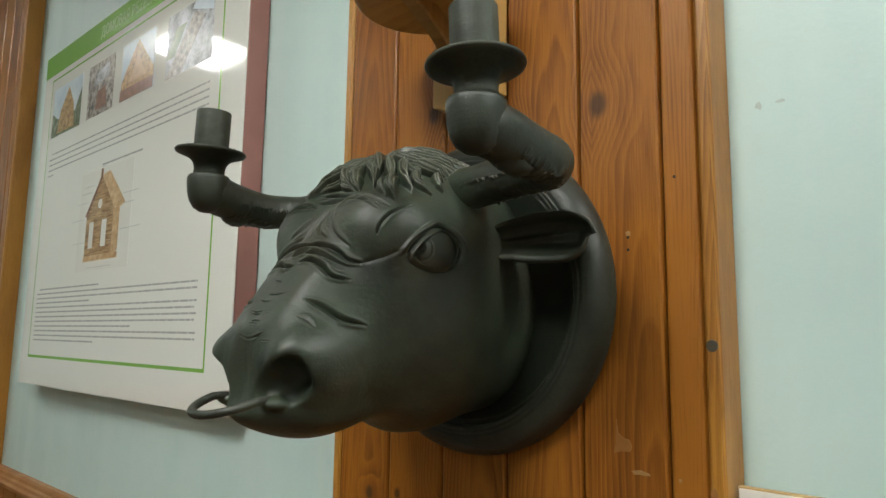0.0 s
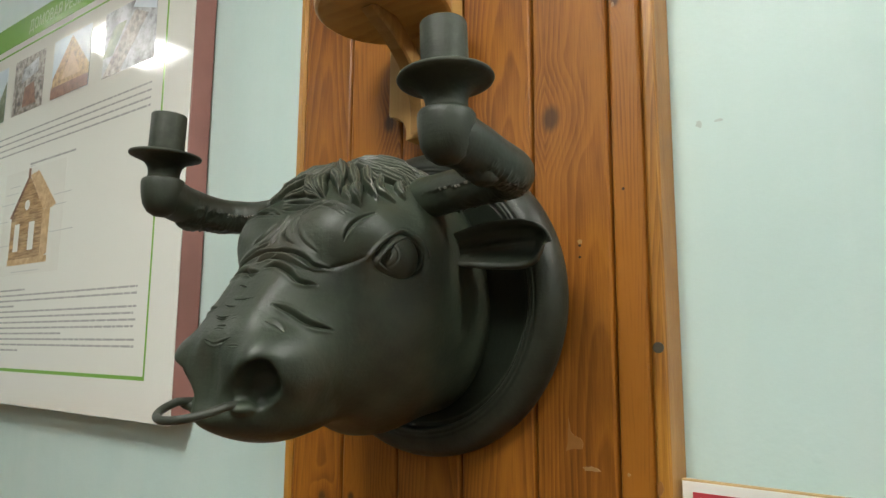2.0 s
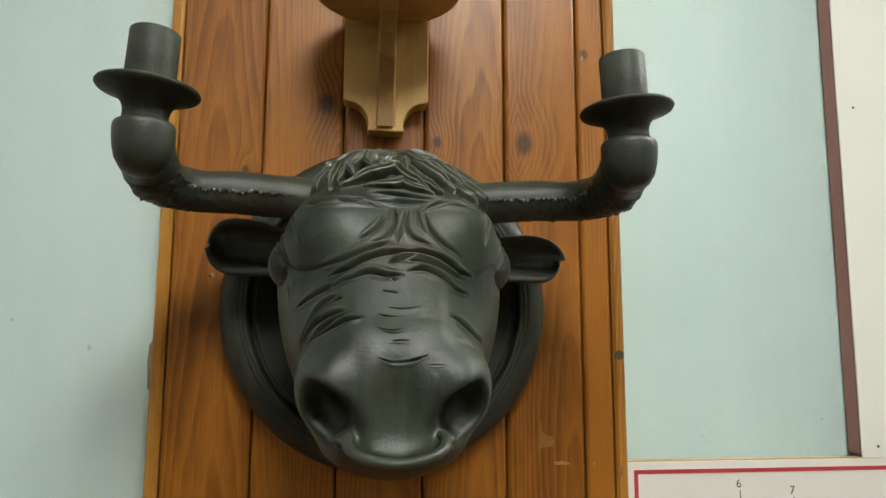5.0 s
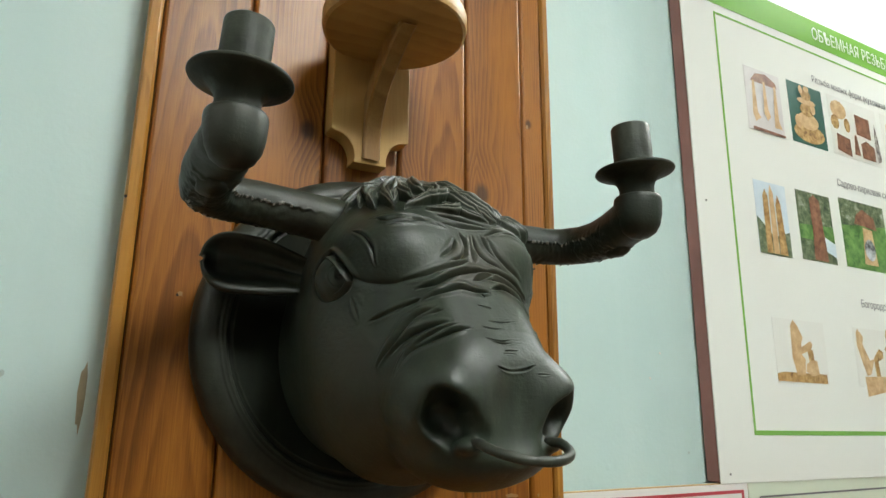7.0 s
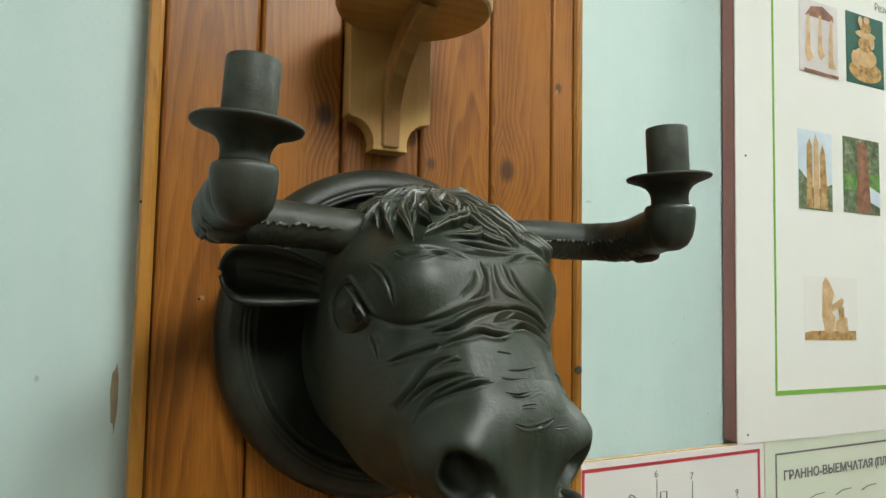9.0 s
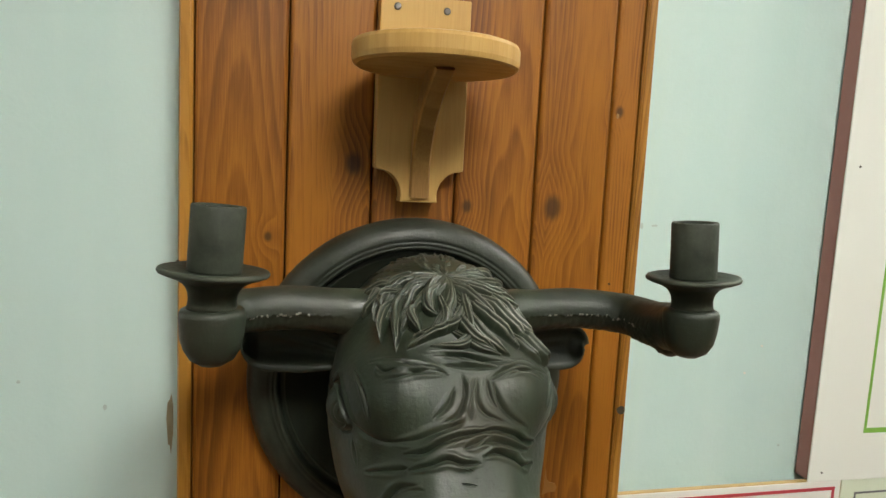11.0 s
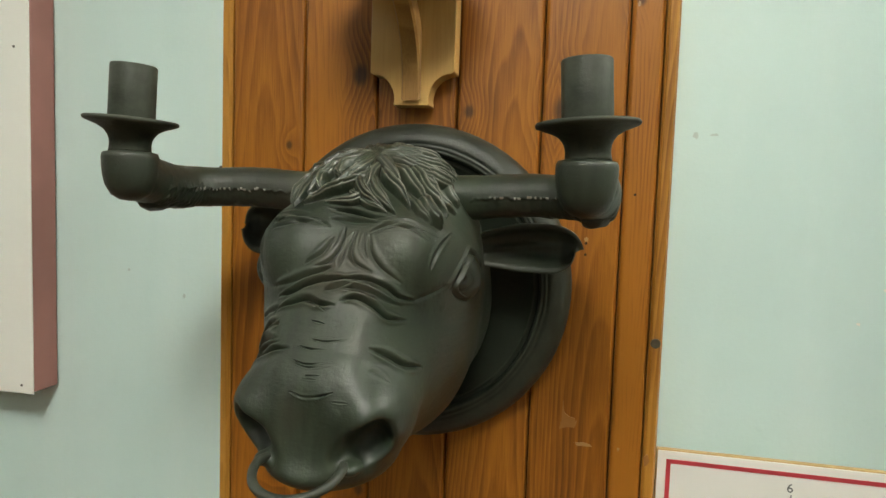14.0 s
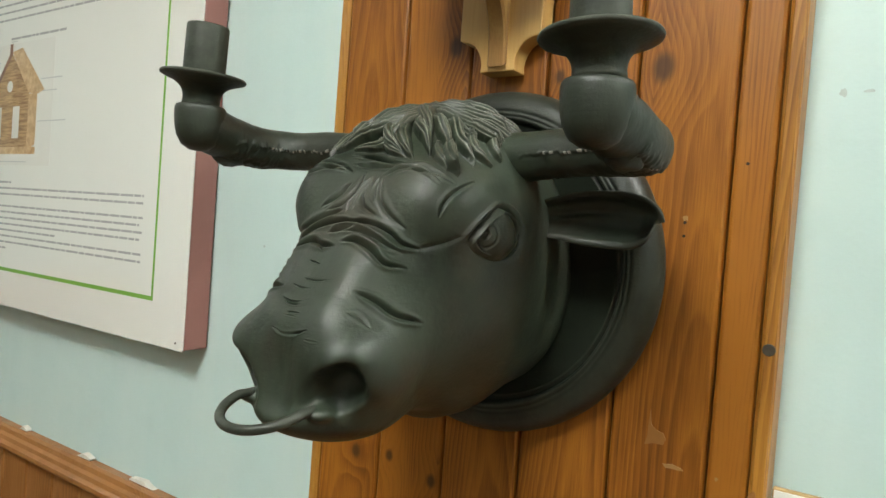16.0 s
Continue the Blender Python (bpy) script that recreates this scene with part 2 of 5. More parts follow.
M_LAMP_FRAME = plain("white_lamp_frame", (0.8, 0.8, 0.78), 0.4, 0.02)


# ---- mesh helpers ----
def empty(name, x=0.0, y=0.0, z=0.0, ry=0.0):
    e = new(name)
    e.empty_display_size = 0.05
    e.matrix_basis = pose(x, y, z, 0, ry, 0)
    return e


def part(name, bm, material, parent=None, label="", smooth=False):
    """Links a bmesh as one mesh object, under parent if there is one. The mesh's places are the parent's own."""
    me = bpy.data.meshes.new(name)
    bm.to_mesh(me)
    bm.free()
    me.materials.append(material)
    if smooth:
        me.polygons.foreach_set("use_smooth", [True] * len(me.polygons))
    ob = new(name, me)
    ob.parent = parent
    if label:
        tagged(ob, label)
    return ob


def box(x0, x1, y0, y1, z0, z1, bevel=0.0, seg=2):
    bm = bmesh.new()
    bmesh.ops.create_cube(bm, size=1.0)
    for v in bm.verts:
        v.co = Vector((x0 + (v.co.x + 0.5) * (x1 - x0), y0 + (v.co.y + 0.5) * (y1 - y0), z0 + (v.co.z + 0.5) * (z1 - z0)))
    if bevel:
        bmesh.ops.bevel(bm, geom=bm.edges[:], offset=bevel, segments=seg, affect="EDGES", profile=0.5)
    return bm


def grid_bm(rows, closed=False, cap=False):
    """A skin over rows of points, each row as long as the next."""
    bm = bmesh.new()
    vs = [[bm.verts.new(p) for p in row] for row in rows]
    n = len(rows[0])
    for a, b in zip(vs, vs[1:]):
        for i in range(n if closed else n - 1):
            bm.faces.new((a[i], a[(i + 1) % n], b[(i + 1) % n], b[i]))
    if cap:
        bm.faces.new(list(reversed(vs[0])))
        bm.faces.new(vs[-1])
    bmesh.ops.recalc_face_normals(bm, faces=bm.faces[:])
    return bm


def lathe(profile, axis="z", seg=64):
    """Turns (radius, height) pairs round an axis: z, or -y (out of the wall)."""
    rows = []
    for r, h in profile:
        r = max(r, 1e-5)
        row = []
        for i in range(seg):
            a = 2 * math.pi * i / seg
            c, s = r * math.cos(a), r * math.sin(a)
            row.append((c, s, h) if axis == "z" else (c, -h, s))
        rows.append(row)
    bm = grid_bm(rows, True)
    bmesh.ops.remove_doubles(bm, verts=bm.verts[:], dist=2e-5)
    bmesh.ops.recalc_face_normals(bm, faces=bm.faces[:])
    return bm


def outline(points, y0, y1, bevel=0.0):
    """A flat plate with an outline in x and z, between y0 (front) and y1."""
    bm = bmesh.new()
    f = bm.faces.new([bm.verts.new((x, y0, z)) for x, z in points])
    if f.normal.y > 0:
        f.normal_flip()
    r = bmesh.ops.extrude_face_region(bm, geom=[f])
    bmesh.ops.translate(bm, verts=[v for v in r["geom"] if isinstance(v, bmesh.types.BMVert)], vec=(0, y1 - y0, 0))
    bmesh.ops.recalc_face_normals(bm, faces=bm.faces[:])
    if bevel:
        bmesh.ops.bevel(bm, geom=bm.edges[:], offset=bevel, segments=2, affect="EDGES", profile=0.5)
    return bm


def tube(points, radius, seg=12, closed=False):
    """A round bar along points; radius a number or one per point."""
    pts = [Vector(p) for p in points]
    n = len(pts)
    rows, up = [], None
    for i, p in enumerate(pts):
        a = pts[(i - 1) % n] if closed or i else p
        b = pts[(i + 1) % n] if closed or i < n - 1 else p
        t = (b - a).normalized()
        if up is None:
            up = t.orthogonal().normalized()
        up = (up - t * up.dot(t)).normalized()
        side = t.cross(up)
        r = radius[i] if isinstance(radius, (list, tuple)) else radius
        rows.append([p + (up * math.cos(k * 2 * math.pi / seg) + side * math.sin(k * 2 * math.pi / seg)) * r for k in range(seg)])
    if closed:
        rows.append(rows[0])
        bm = grid_bm(rows, True)
        bmesh.ops.remove_doubles(bm, verts=bm.verts[:], dist=1e-6)
        bmesh.ops.recalc_face_normals(bm, faces=bm.faces[:])
        return bm
    return grid_bm(rows, True, True)


def text(name, body, size, material, parent, x, y, z, fit=None, label="", bold=0.0):
    """Letters that stand upright and face -y; fit: the width that the line takes."""
    cu = bpy.data.curves.new(name, "FONT")
    cu.body, cu.size, cu.extrude, cu.offset = body, size, 0.0002, bold
    cu.resolution_u = 3
    tmp = bpy.data.objects.new(name, cu)
    me = bpy.data.meshes.new_from_object(tmp)
    bpy.data.objects.remove(tmp)
    xs = [v.co.x for v in me.vertices]
    s = fit / (max(xs) - min(xs)) if fit else 1.0
    x0 = min(xs)
    for v in me.vertices:
        v.co = Vector((x + (v.co.x - x0) * s, y - v.co.z, z + v.co.y))
    me.materials.append(material)
    ob = new(name, me)
    ob.parent = parent
    if label:
        tagged(ob, label)
    return ob


# ---- the room ----
def slab(name, x0, x1, y0, y1, z0, z1, mat, label):
    return tagged(part(name, box(x0, x1, y0, y1, z0, z1), mat), label, "room", "", "structure")


X0, X1, Y0, DADO = -3.6, 3.0, -3.8, 1.25
slab("wall_north", X0, X1, WALL_Y, WALL_Y + 0.2, 0, CEIL, M_WALL, "mint green painted plaster wall with small bumps")
slab("wall_west", X0 - 0.2, X0, Y0, WALL_Y + 0.2, 0, CEIL, M_WALL, "mint green painted plaster side wall")
slab("wall_east", X1, X1 + 0.2, Y0, WALL_Y + 0.2, 0, CEIL, M_WALL, "mint green painted plaster side wall")
slab("wall_south", X0 - 0.2, X1 + 0.2, Y0 - 0.2, Y0, 0, CEIL, M_WALL, "mint green painted plaster back wall")
# Dark panels out of view, added to hold down bounce light; height sets the fill.
slab("dado_west", X0, X0 + 0.02, Y0, WALL_Y - 0.05, 0, DADO, M_DADO, "unseen brown matchboard dado added to the side wall to cut bounce light")
slab("dado_east", X1 - 0.02, X1, Y0, WALL_Y - 0.05, 0, DADO, M_DADO, "unseen brown matchboard dado added to the side wall to cut bounce light")
slab("dado_south", X0 + 0.021, X1 - 0.021, Y0, Y0 + 0.02, 0, DADO, M_DADO, "unseen brown matchboard panelling added to the back wall to cut bounce light")
slab("floor", X0 - 0.2, X1 + 0.2, Y0 - 0.2, WALL_Y + 0.2, -0.1, 0, M_FLOOR, "brown linoleum floor")
slab("ceiling", X0 - 0.2, X1 + 0.2, Y0 - 0.2, WALL_Y + 0.2, CEIL, CEIL + 0.1, M_CEIL, "white painted ceiling")


def ceiling_light(x, y, r, light):
    e = empty("ceiling_light", x, y, CEIL)
    tagged(e, "unseen square white LED panel lamp, placed to light the sconce wall", "ceiling light", "ceiling panel lamps")
    q = r + 0.02
    part("diffuser", box(-r, r, -r, r, -0.028, -0.020), light, e, "glowing white diffuser")
    for a, b, c, d in ((-q, q, -q, -r - 0.001), (-q, q, r + 0.001, q), (-q, -r - 0.001, -r, r), (r + 0.001, q, -r, r)):
        part("frame", box(a, b, c, d, -0.034, 0.0, 0.002), M_LAMP_FRAME, e)
    part("backing", box(-r, r, -r, r, -0.019, 0.0), M_LAMP_FRAME, e)
    return e


# Last two: unseen fill lamps, added for sheen and a softer vertical falloff.
LAMPS = ((-2.72, -0.17, 0.160, M_LAMP_DIM), (1.00, 0.51, 0.21, M_LAMP_BRIGHT), (-0.32, -0.66, 0.28, M_LAMP), (1.6, -1.9, 0.19, M_LAMP), (-1.75, -2.0, 0.13, M_LAMP))
for lamp in LAMPS:
    ceiling_light(*lamp)


# ---- panelled pilasters ----
def board_bm(x0, x1, y, z0, z1, depth=0.014, edge=0.0036):
    """A matchboard: flat face and rounded shoulders."""
    sect = [(x0, y + depth), (x0, y + edge), (x0 + edge * 0.35, y + edge * 0.35), (x0 + edge, y)]
    sect += [(x1 - edge, y), (x1 - edge * 0.35, y + edge * 0.35), (x1, y + edge), (x1, y + depth)]
    zs = [z0 + (z1 - z0) * i / 12 for i in range(13)]
    return grid_bm([[(px, py, z) for px, py in sect] for z in zs], True, True)


def pilaster(edges, left, right, label):
    """Vertical boards between two corner mouldings on a shallow box that stands out from the wall."""
    e = empty("pilaster")
    tagged(e, label, "wood panelling", "", "structure")
    part("core", box(left + 0.012, right - 0.012, PANEL_Y + 0.0125, WALL_Y - 0.001, 0.001, CEIL - 0.001), M_DARK, e)
    for a, b in zip(edges, edges[1:]):
        o = part("board", board_bm(a + 0.0007, b - 0.0007, PANEL_Y, 0.001, CEIL - 0.001), M_PINE, e)
    for x, s in ((left, 1), (right, -1)):
        w = 0.0125
        pts = [(x, WALL_Y - 0.001), (x, PANEL_Y + 0.003), (x + s * 0.002, PANEL_Y - 0.0005), (x + s * (w - 0.003), PANEL_Y - 0.001), (x + s * w, PANEL_Y + 0.002), (x + s * w, WALL_Y - 0.001)]
        part("corner_moulding", grid_bm([[(px, py, z) for px, py in pts] for z in (0.001, 0.7, 1.4, 2.1, CEIL - 0.001)], True, True), M_TRIM, e)
    return e


PILASTER = pilaster((-0.7225, -0.6390, -0.5580, -0.4740, -0.3890, -0.3085, -0.2770), -0.7355, -0.2640, "varnished orange pine matchboard panelling with knots and scratches")
pilaster((-2.608, -2.526, -2.444, -2.362, -2.280, -2.198, -2.160), -2.6215, -2.1465, "varnished orange pine matchboard panelling beside the display board")


def flake(name, x, z, pts, mat, parent, y, label=""):
    return part(name, outline([(x + a, z + b) for a, b in pts], y - 0.0006, y + 0.0004), mat, parent, label)


def ragged(rx, rz, n, seed, rough=0.35):
    r = random.Random(seed)
    return [(rx * (1 + r.uniform(-rough, rough)) * math.cos(2 * math.pi * i / n), rz * (1 + r.uniform(-rough, rough)) * math.sin(2 * math.pi * i / n)) for i in range(n)]


M_SCRATCH = plain("scratched_varnish", (0.275, 0.118, 0.032), 0.45, 0.25, 80.0)
M_SCRATCH_PALE = plain("pale_scratch", (0.34, 0.19, 0.085), 0.5, 0.2, 120.0)
M_KNOT = plain("resin_black_knot", (0.045, 0.036, 0.024), 0.5, 0.4, 300.0)
flake("scratch", -0.352, 1.459, [(-0.003, 0.018), (-0.0015, 0.006), (0.003, 0.002), (0.0085, 0.001), (0.011, -0.004), (0.009, -0.009), (0.002, -0.009), (-0.006, -0.0115), (-0.004, -0.004), (-0.0038, 0.008)], M_SCRATCH, PILASTER, PANEL_Y, "rubbed bare patch in the varnish")
flake("scratch", -0.334, 1.434, ragged(0.009, 0.0018, 12, 4), M_SCRATCH_PALE, PILASTER, PANEL_Y)
flake("scratch", -0.300, 1.433, ragged(0.0017, 0.0016, 8, 7), M_SCRATCH_PALE, PILASTER, PANEL_Y)
flake("scratch", -0.273, 1.425, ragged(0.0030, 0.0065, 9, 9), M_SCRATCH, PILASTER, PANEL_Y - 0.0011)
flake("scratch", -0.302, 1.862, ragged(0.0016, 0.0030, 8, 3), M_SCRATCH_PALE, PILASTER, PANEL_Y)
for hx, hz in ((-0.3405, 1.6345), (-0.3405, 1.6235), (-0.684, 1.617), (-0.297, 1.683), (-0.735, 1.70)):
    part("nail_hole", lathe([(0.0, 0.0006), (0.0013, 0.0006), (0.0013, -0.001), (0.0, -0.001)], "y", 12), M_DARK, PILASTER).location = (hx, PANEL_Y - (0.001 if hx < -0.73 else 0), hz)
for hx, hz in ((-0.3405, 1.638), (-0.682, 1.618)):
    flake("splinter", hx, hz, ragged(0.0022, 0.0022, 9, 11), M_SCRATCH_PALE, PILASTER, PANEL_Y)
part("knot", lathe([(0.0, 0.0002), (0.0030, 0.0003), (0.0042, 0.0004), (0.0048, 0.0001), (0.0048, -0.002)], "y", 20), M_KNOT, PILASTER, "dark round knot in the corner moulding").location = (-0.2705, PANEL_Y - 0.001, 1.541)


# ---- dado along the foot of the wall ----
def dado(x0, x1):
    e = empty("dado")
    tagged(e, "brown pine dado with a moulded top rail", "wainscot", "", "structure")
    n = max(1, round((x1 - x0) / 0.088))
    for i in range(n):
        part("board", board_bm(x0 + (x1 - x0) * i / n + 0.001, x0 + (x1 - x0) * (i + 1) / n - 0.001, WALL_Y - 0.016, 0.001, 1.170, 0.0155), M_DADO, e)
    y = WALL_Y
    sect = [(y - 0.001, 1.160), (y - 0.030, 1.160), (y - 0.034, 1.164), (y - 0.034, 1.171), (y - 0.028, 1.175), (y - 0.026, 1.181), (y - 0.020, 1.184), (y - 0.018, 1.191), (y - 0.014, 1.195), (y - 0.001, 1.195)]
    part("rail", grid_bm([[(x, a, b) for a, b in sect] for x in (x0, (x0 + x1) / 2, x1)], True, True), M_DADO, e, "moulded top rail")
    return e


dado(-2.1455, -0.7365)
dado(-0.263, 2.98)
for px, pw, s in ((-1.265, 0.020, 1), (-1.11, 0.028, 2), (-1.47, 0.012, 3)):
    o = part("plaster_lump", outline([(px + a, 1.1958 + abs(b)) for a, b in ragged(pw, 0.007, 10, s, 0.25)][0:6], WALL_Y - 0.012, WALL_Y - 0.002, 0.001), M_PLASTER)
    tagged(o, "lump of bare white plaster on the dado rail", "plaster", "plaster lumps", "structure")
# paint damage on the wall
for wx, wz, rx, rz, s, m in ((-0.748, 1.527, 0.0028, 0.027, 5, M_CHIP), (-0.884, 1.5745, 0.0016, 0.0016, 6, M_DIRT), (-0.8085, 1.547, 0.0022, 0.0028, 7, M_DIRT), (-0.081, 1.566, 0.002, 0.0016, 8, M_PLASTER),
                             (-0.2395, 1.7445, 0.0028, 0.0036, 9, M_DIRT), (-0.222, 1.745, 0.0034, 0.0014, 10, M_DIRT), (-0.06, 1.60, 0.0018, 0.0012, 12, M_PLASTER), (-0.02, 1.47, 0.0016, 0.0016, 13, M_DIRT)):
    o = part("paint_chip", outline([(wx + a, wz + b) for a, b in ragged(rx, rz, 11, s)], WALL_Y - 0.0006, WALL_Y + 0.0004), m)
    tagged(o, "small chip in the mint wall paint", "paint chip", "paint chips", "structure")


# ---- display boards ----
def flat(name, x0, x1, z0, z1, mat, parent, y, label="", thick=0.0004):
    return part(name, box(x0, x1, y - thick, y, z0, z1), mat, parent, label)


def board_frame(name, x0, w, h, label, cat="poster"):
    """A laminated print on a thick board with painted sides; its own origin is the lower left corner of the face."""
    e = tagged(empty(name, x0[0], x0[1], x0[2], x0[3]), label, cat)
    d = WALL_Y - 0.002 - x0[1]
    part("backing", box(0.0, w, 0.0022, d, 0.001, h - 0.001, 0.003), M_SIDE, e, "mahogany red painted sides")
    part("print", box(-0.001, w + 0.001, 0.0, 0.002, 0.0, h, 0.0006), M_BOARD, e, "glossy white print")
    return e


def bars(parent, x0, x1, z, rows, step, h=0.0036, last=0.6, mat=None, seed=0, ends=()):
    """Lines of small print too small to read."""
    r = random.Random(seed)
    for i in range(rows):
        end = x0 + (x1 - x0) * (ends[i] if ends else 1.0 if i < rows - 1 else last)
        x = x0 + (0.014 if i == 0 else 0)
        bm = bmesh.new()
        while x < end - 0.004:
            w = min(r.uniform(0.008, 0.034), end - x)
            v = [bm.verts.new(p) for p in ((x, -0.0004, z - i * step), (x + w, -0.0004, z - i * step), (x + w, -0.0004, z - i * step + h), (x, -0.0004, z - i * step + h))]
            bm.faces.new(v)
            x += w + 0.0022
        part("text_line", bm, mat or M_TEXT, parent)


def picture(parent, x0, x1, z0, z1, back, shapes, label):
    """A small printed photograph: its ground and a few flat forms in it."""
    p = flat("photo", x0, x1, z0, z1, back, parent, 0.0, label)
    for k, (m, pts) in enumerate(shapes):
        pts = [(x0 + (x1 - x0) * a, z0 + (z1 - z0) * b) for a, b in pts]
        bm = bmesh.new()
        f = bm.faces.new([bm.verts.new((a, -0.0007 - 0.0002 * k, b)) for a, b in pts])
        f.normal_update()
        if f.normal.y > 0:
            f.normal_flip()
        part("motif", bm, m, p)
    return p


def oval(cx, cz, rx, rz, n=16):
    return [(cx + rx * math.cos(2 * math.pi * i / n), cz + rz * math.sin(2 * math.pi * i / n)) for i in range(n)]


P_SKY = mottled("photo_sky", [(0.3, (0.42, 0.52, 0.62)), (0.7, (0.66, 0.72, 0.76))], 14.0)
P_TREES = mottled("photo_trees", [(0.35, (0.035, 0.06, 0.03)), (0.55, (0.16, 0.20, 0.11)), (0.7, (0.42, 0.42, 0.38))], 60.0)
P_CARVED = mottled("photo_carved_wood", [(0.32, (0.16, 0.075, 0.025)), (0.5, (0.42, 0.25, 0.09)), (0.68, (0.62, 0.43, 0.19))], 90.0)
P_GREY = mottled("photo_grey_street", [(0.38, (0.05, 0.045, 0.045)), (0.5, (0.25, 0.21, 0.18)), (0.62, (0.50, 0.48, 0.46))], 70.0)
P_GREEN = mottled("photo_grass", [(0.35, (0.05, 0.14, 0.03)), (0.65, (0.20, 0.36, 0.10))], 50.0)
P_LILAC = mottled("photo_pale_ground", [(0.35, (0.50, 0.46, 0.46)), (0.65, (0.64, 0.61, 0.60))], 10.0)
P_TEAL = mottled("photo_teal_ground", [(0.35, (0.018, 0.085, 0.065)), (0.65, (0.045, 0.14, 0.11))], 10.0)
P_WHITE = plain("photo_white_ground", (0.74, 0.73, 0.69), 0.2, 0.02)
P_BROWN = mottled("photo_brown_wood", [(0.35, (0.14, 0.055, 0.03)), (0.65, (0.32, 0.15, 0.09))], 60.0)
P_TAN = mottled("photo_pale_wood", [(0.35, (0.46, 0.28, 0.13)), (0.65, (0.66, 0.47, 0.26))], 60.0)
P_SNOW = mottled("photo_snow_roof", [(0.38, (0.08, 0.08, 0.09)), (0.58, (0.55, 0.57, 0.62))], 30.0)
P_LOG = mottled("photo_logs", [(0.40, (0.26, 0.13, 0.045)), (0.6, (0.50, 0.31, 0.13))], 90.0, 0.3, (0.25, 1, 2.2))

# left: house carving
BL = board_frame("display_board", (-1.9330, 0.640, 1.4210, 0.0), 0.890, 0.800, "white display board with house carving photos and a log house drawing")
BL.scale = (1.065, 1.0, 1.02)
tagged(BL, "", "", "display boards")
flat("header_band", 0.0, 0.89, 0.745, 0.800, M_GREEN, BL, 0.0, "green header band")
text("title", "ДОМОВАЯ РЕЗЬБА", 0.034, M_GLARE_INK, BL, 0.322, -0.0008, 0.759, 0.245, "Cyrillic title faded to pale green by painted glare")
for a in ((0.050, 0.8215, 0.0605, 0.0665), (0.050, 0.8215, 0.728, 0.7315), (0.050, 0.0520, 0.0665, 0.728), (0.8175, 0.8215, 0.0665, 0.728)):
    flat("border_line", a[0], a[1], a[2], a[3], M_GREEN, BL, 0.0)
picture(BL, 0.070, 0.240, 0.580, 0.702, P_SKY, [(P_TREES, [(0, 0), (1, 0), (1, 0.75), (0.8, 0.35), (0.2, 0.35), (0, 0.5)]), (P_CARVED, [(0.2, 0.05), (0.8, 0.05), (0.75, 0.5), (0.55, 0.9), (0.3, 0.5)])], "photo of a carved wooden gable")
picture(BL, 0.275, 0.405, 0.582, 0.702, P_GREY, [(P_SNOW, [(0.25, 0.55), (0.8, 0.65), (0.8, 0.9), (0.3, 0.8)]), (P_BROWN, [(0.35, 0.1), (0.8, 0.1), (0.7, 0.5), (0.4, 0.45)])], "grey photo of carved house fronts")
picture(BL, 0.441, 0.581, 0.582, 0.702, P_SKY, [(P_CARVED, [(0, 0.10), (1, 0.12), (1, 0.35), (0.5, 0.97), (0.03, 0.35)]), (P_TAN, [(0.25, 0.28), (0.78, 0.28), (0.52, 0.72)]), (P_BROWN, [(0, 0), (1, 0), (1, 0.2), (0, 0.2)])], "photo of a carved house gable against blue sky")
picture(BL, 0.628, 0.788, 0.580, 0.702, P_SNOW, [(P_GREY, [(0, 0), (0.35, 0.0), (0.85, 0.7), (0.6, 0.85)]), (P_SKY, [(0.55, 0.9), (1, 0.7), (1, 1), (0.6, 1)]), (P_TREES, [(0.0, 0.3), (0.2, 0.3), (0.45, 0.75), (0.2, 0.75)])], "photo of a snowy carved eave")
bars(BL, 0.075, 0.788, 0.536, 5, 0.0130, seed=1, last=0.05)
bars(BL, 0.37, 0.56, 0.462, 1, 0.02, 0.004, 1.0, seed=2)
lg = flat("drawing", 0.285, 0.530, 0.245, 0.455, P_WHITE, BL, 0.0, "drawing of a small brown log house with pointers", 0.0003)
GX, GZ = 0.086, 0.003
for k, (m, pts) in enumerate(((P_LOG, [(0.240, 0.268), (0.368, 0.268), (0.368, 0.368), (0.305, 0.436), (0.240, 0.368)]), (P_TAN, [(0.305, 0.438), (0.340, 0.443), (0.418, 0.368), (0.400, 0.362), (0.368, 0.364)]),
                              (P_TAN, [(0.368, 0.265), (0.396, 0.278), (0.396, 0.363), (0.368, 0.363)]), (P_BROWN, [(0.232, 0.358), (0.242, 0.356), (0.307, 0.434), (0.304, 0.443)]), (P_TAN, [(0.238, 0.261), (0.398, 0.261), (0.398, 0.273), (0.238, 0.273)]),
                              (P_WHITE, [(0.258, 0.288), (0.279, 0.288), (0.279, 0.343), (0.258, 0.343)]), (P_WHITE, [(0.318, 0.288), (0.341, 0.288), (0.341, 0.343), (0.318, 0.343)]), (P_WHITE, oval(0.304, 0.378, 0.010, 0.010)), (P_BROWN, [(0.298, 0.436), (0.308, 0.436), (0.308, 0.452), (0.298, 0.452)]))):
    bm = bmesh.new()
    f = bm.faces.new([bm.verts.new((a + GX, -0.0007 - 0.0001 * k, b + GZ)) for a, b in pts])
    f.normal_update()
    if f.normal.y > 0:
        f.normal_flip()
    part("drawn_shape", bm, m, lg)
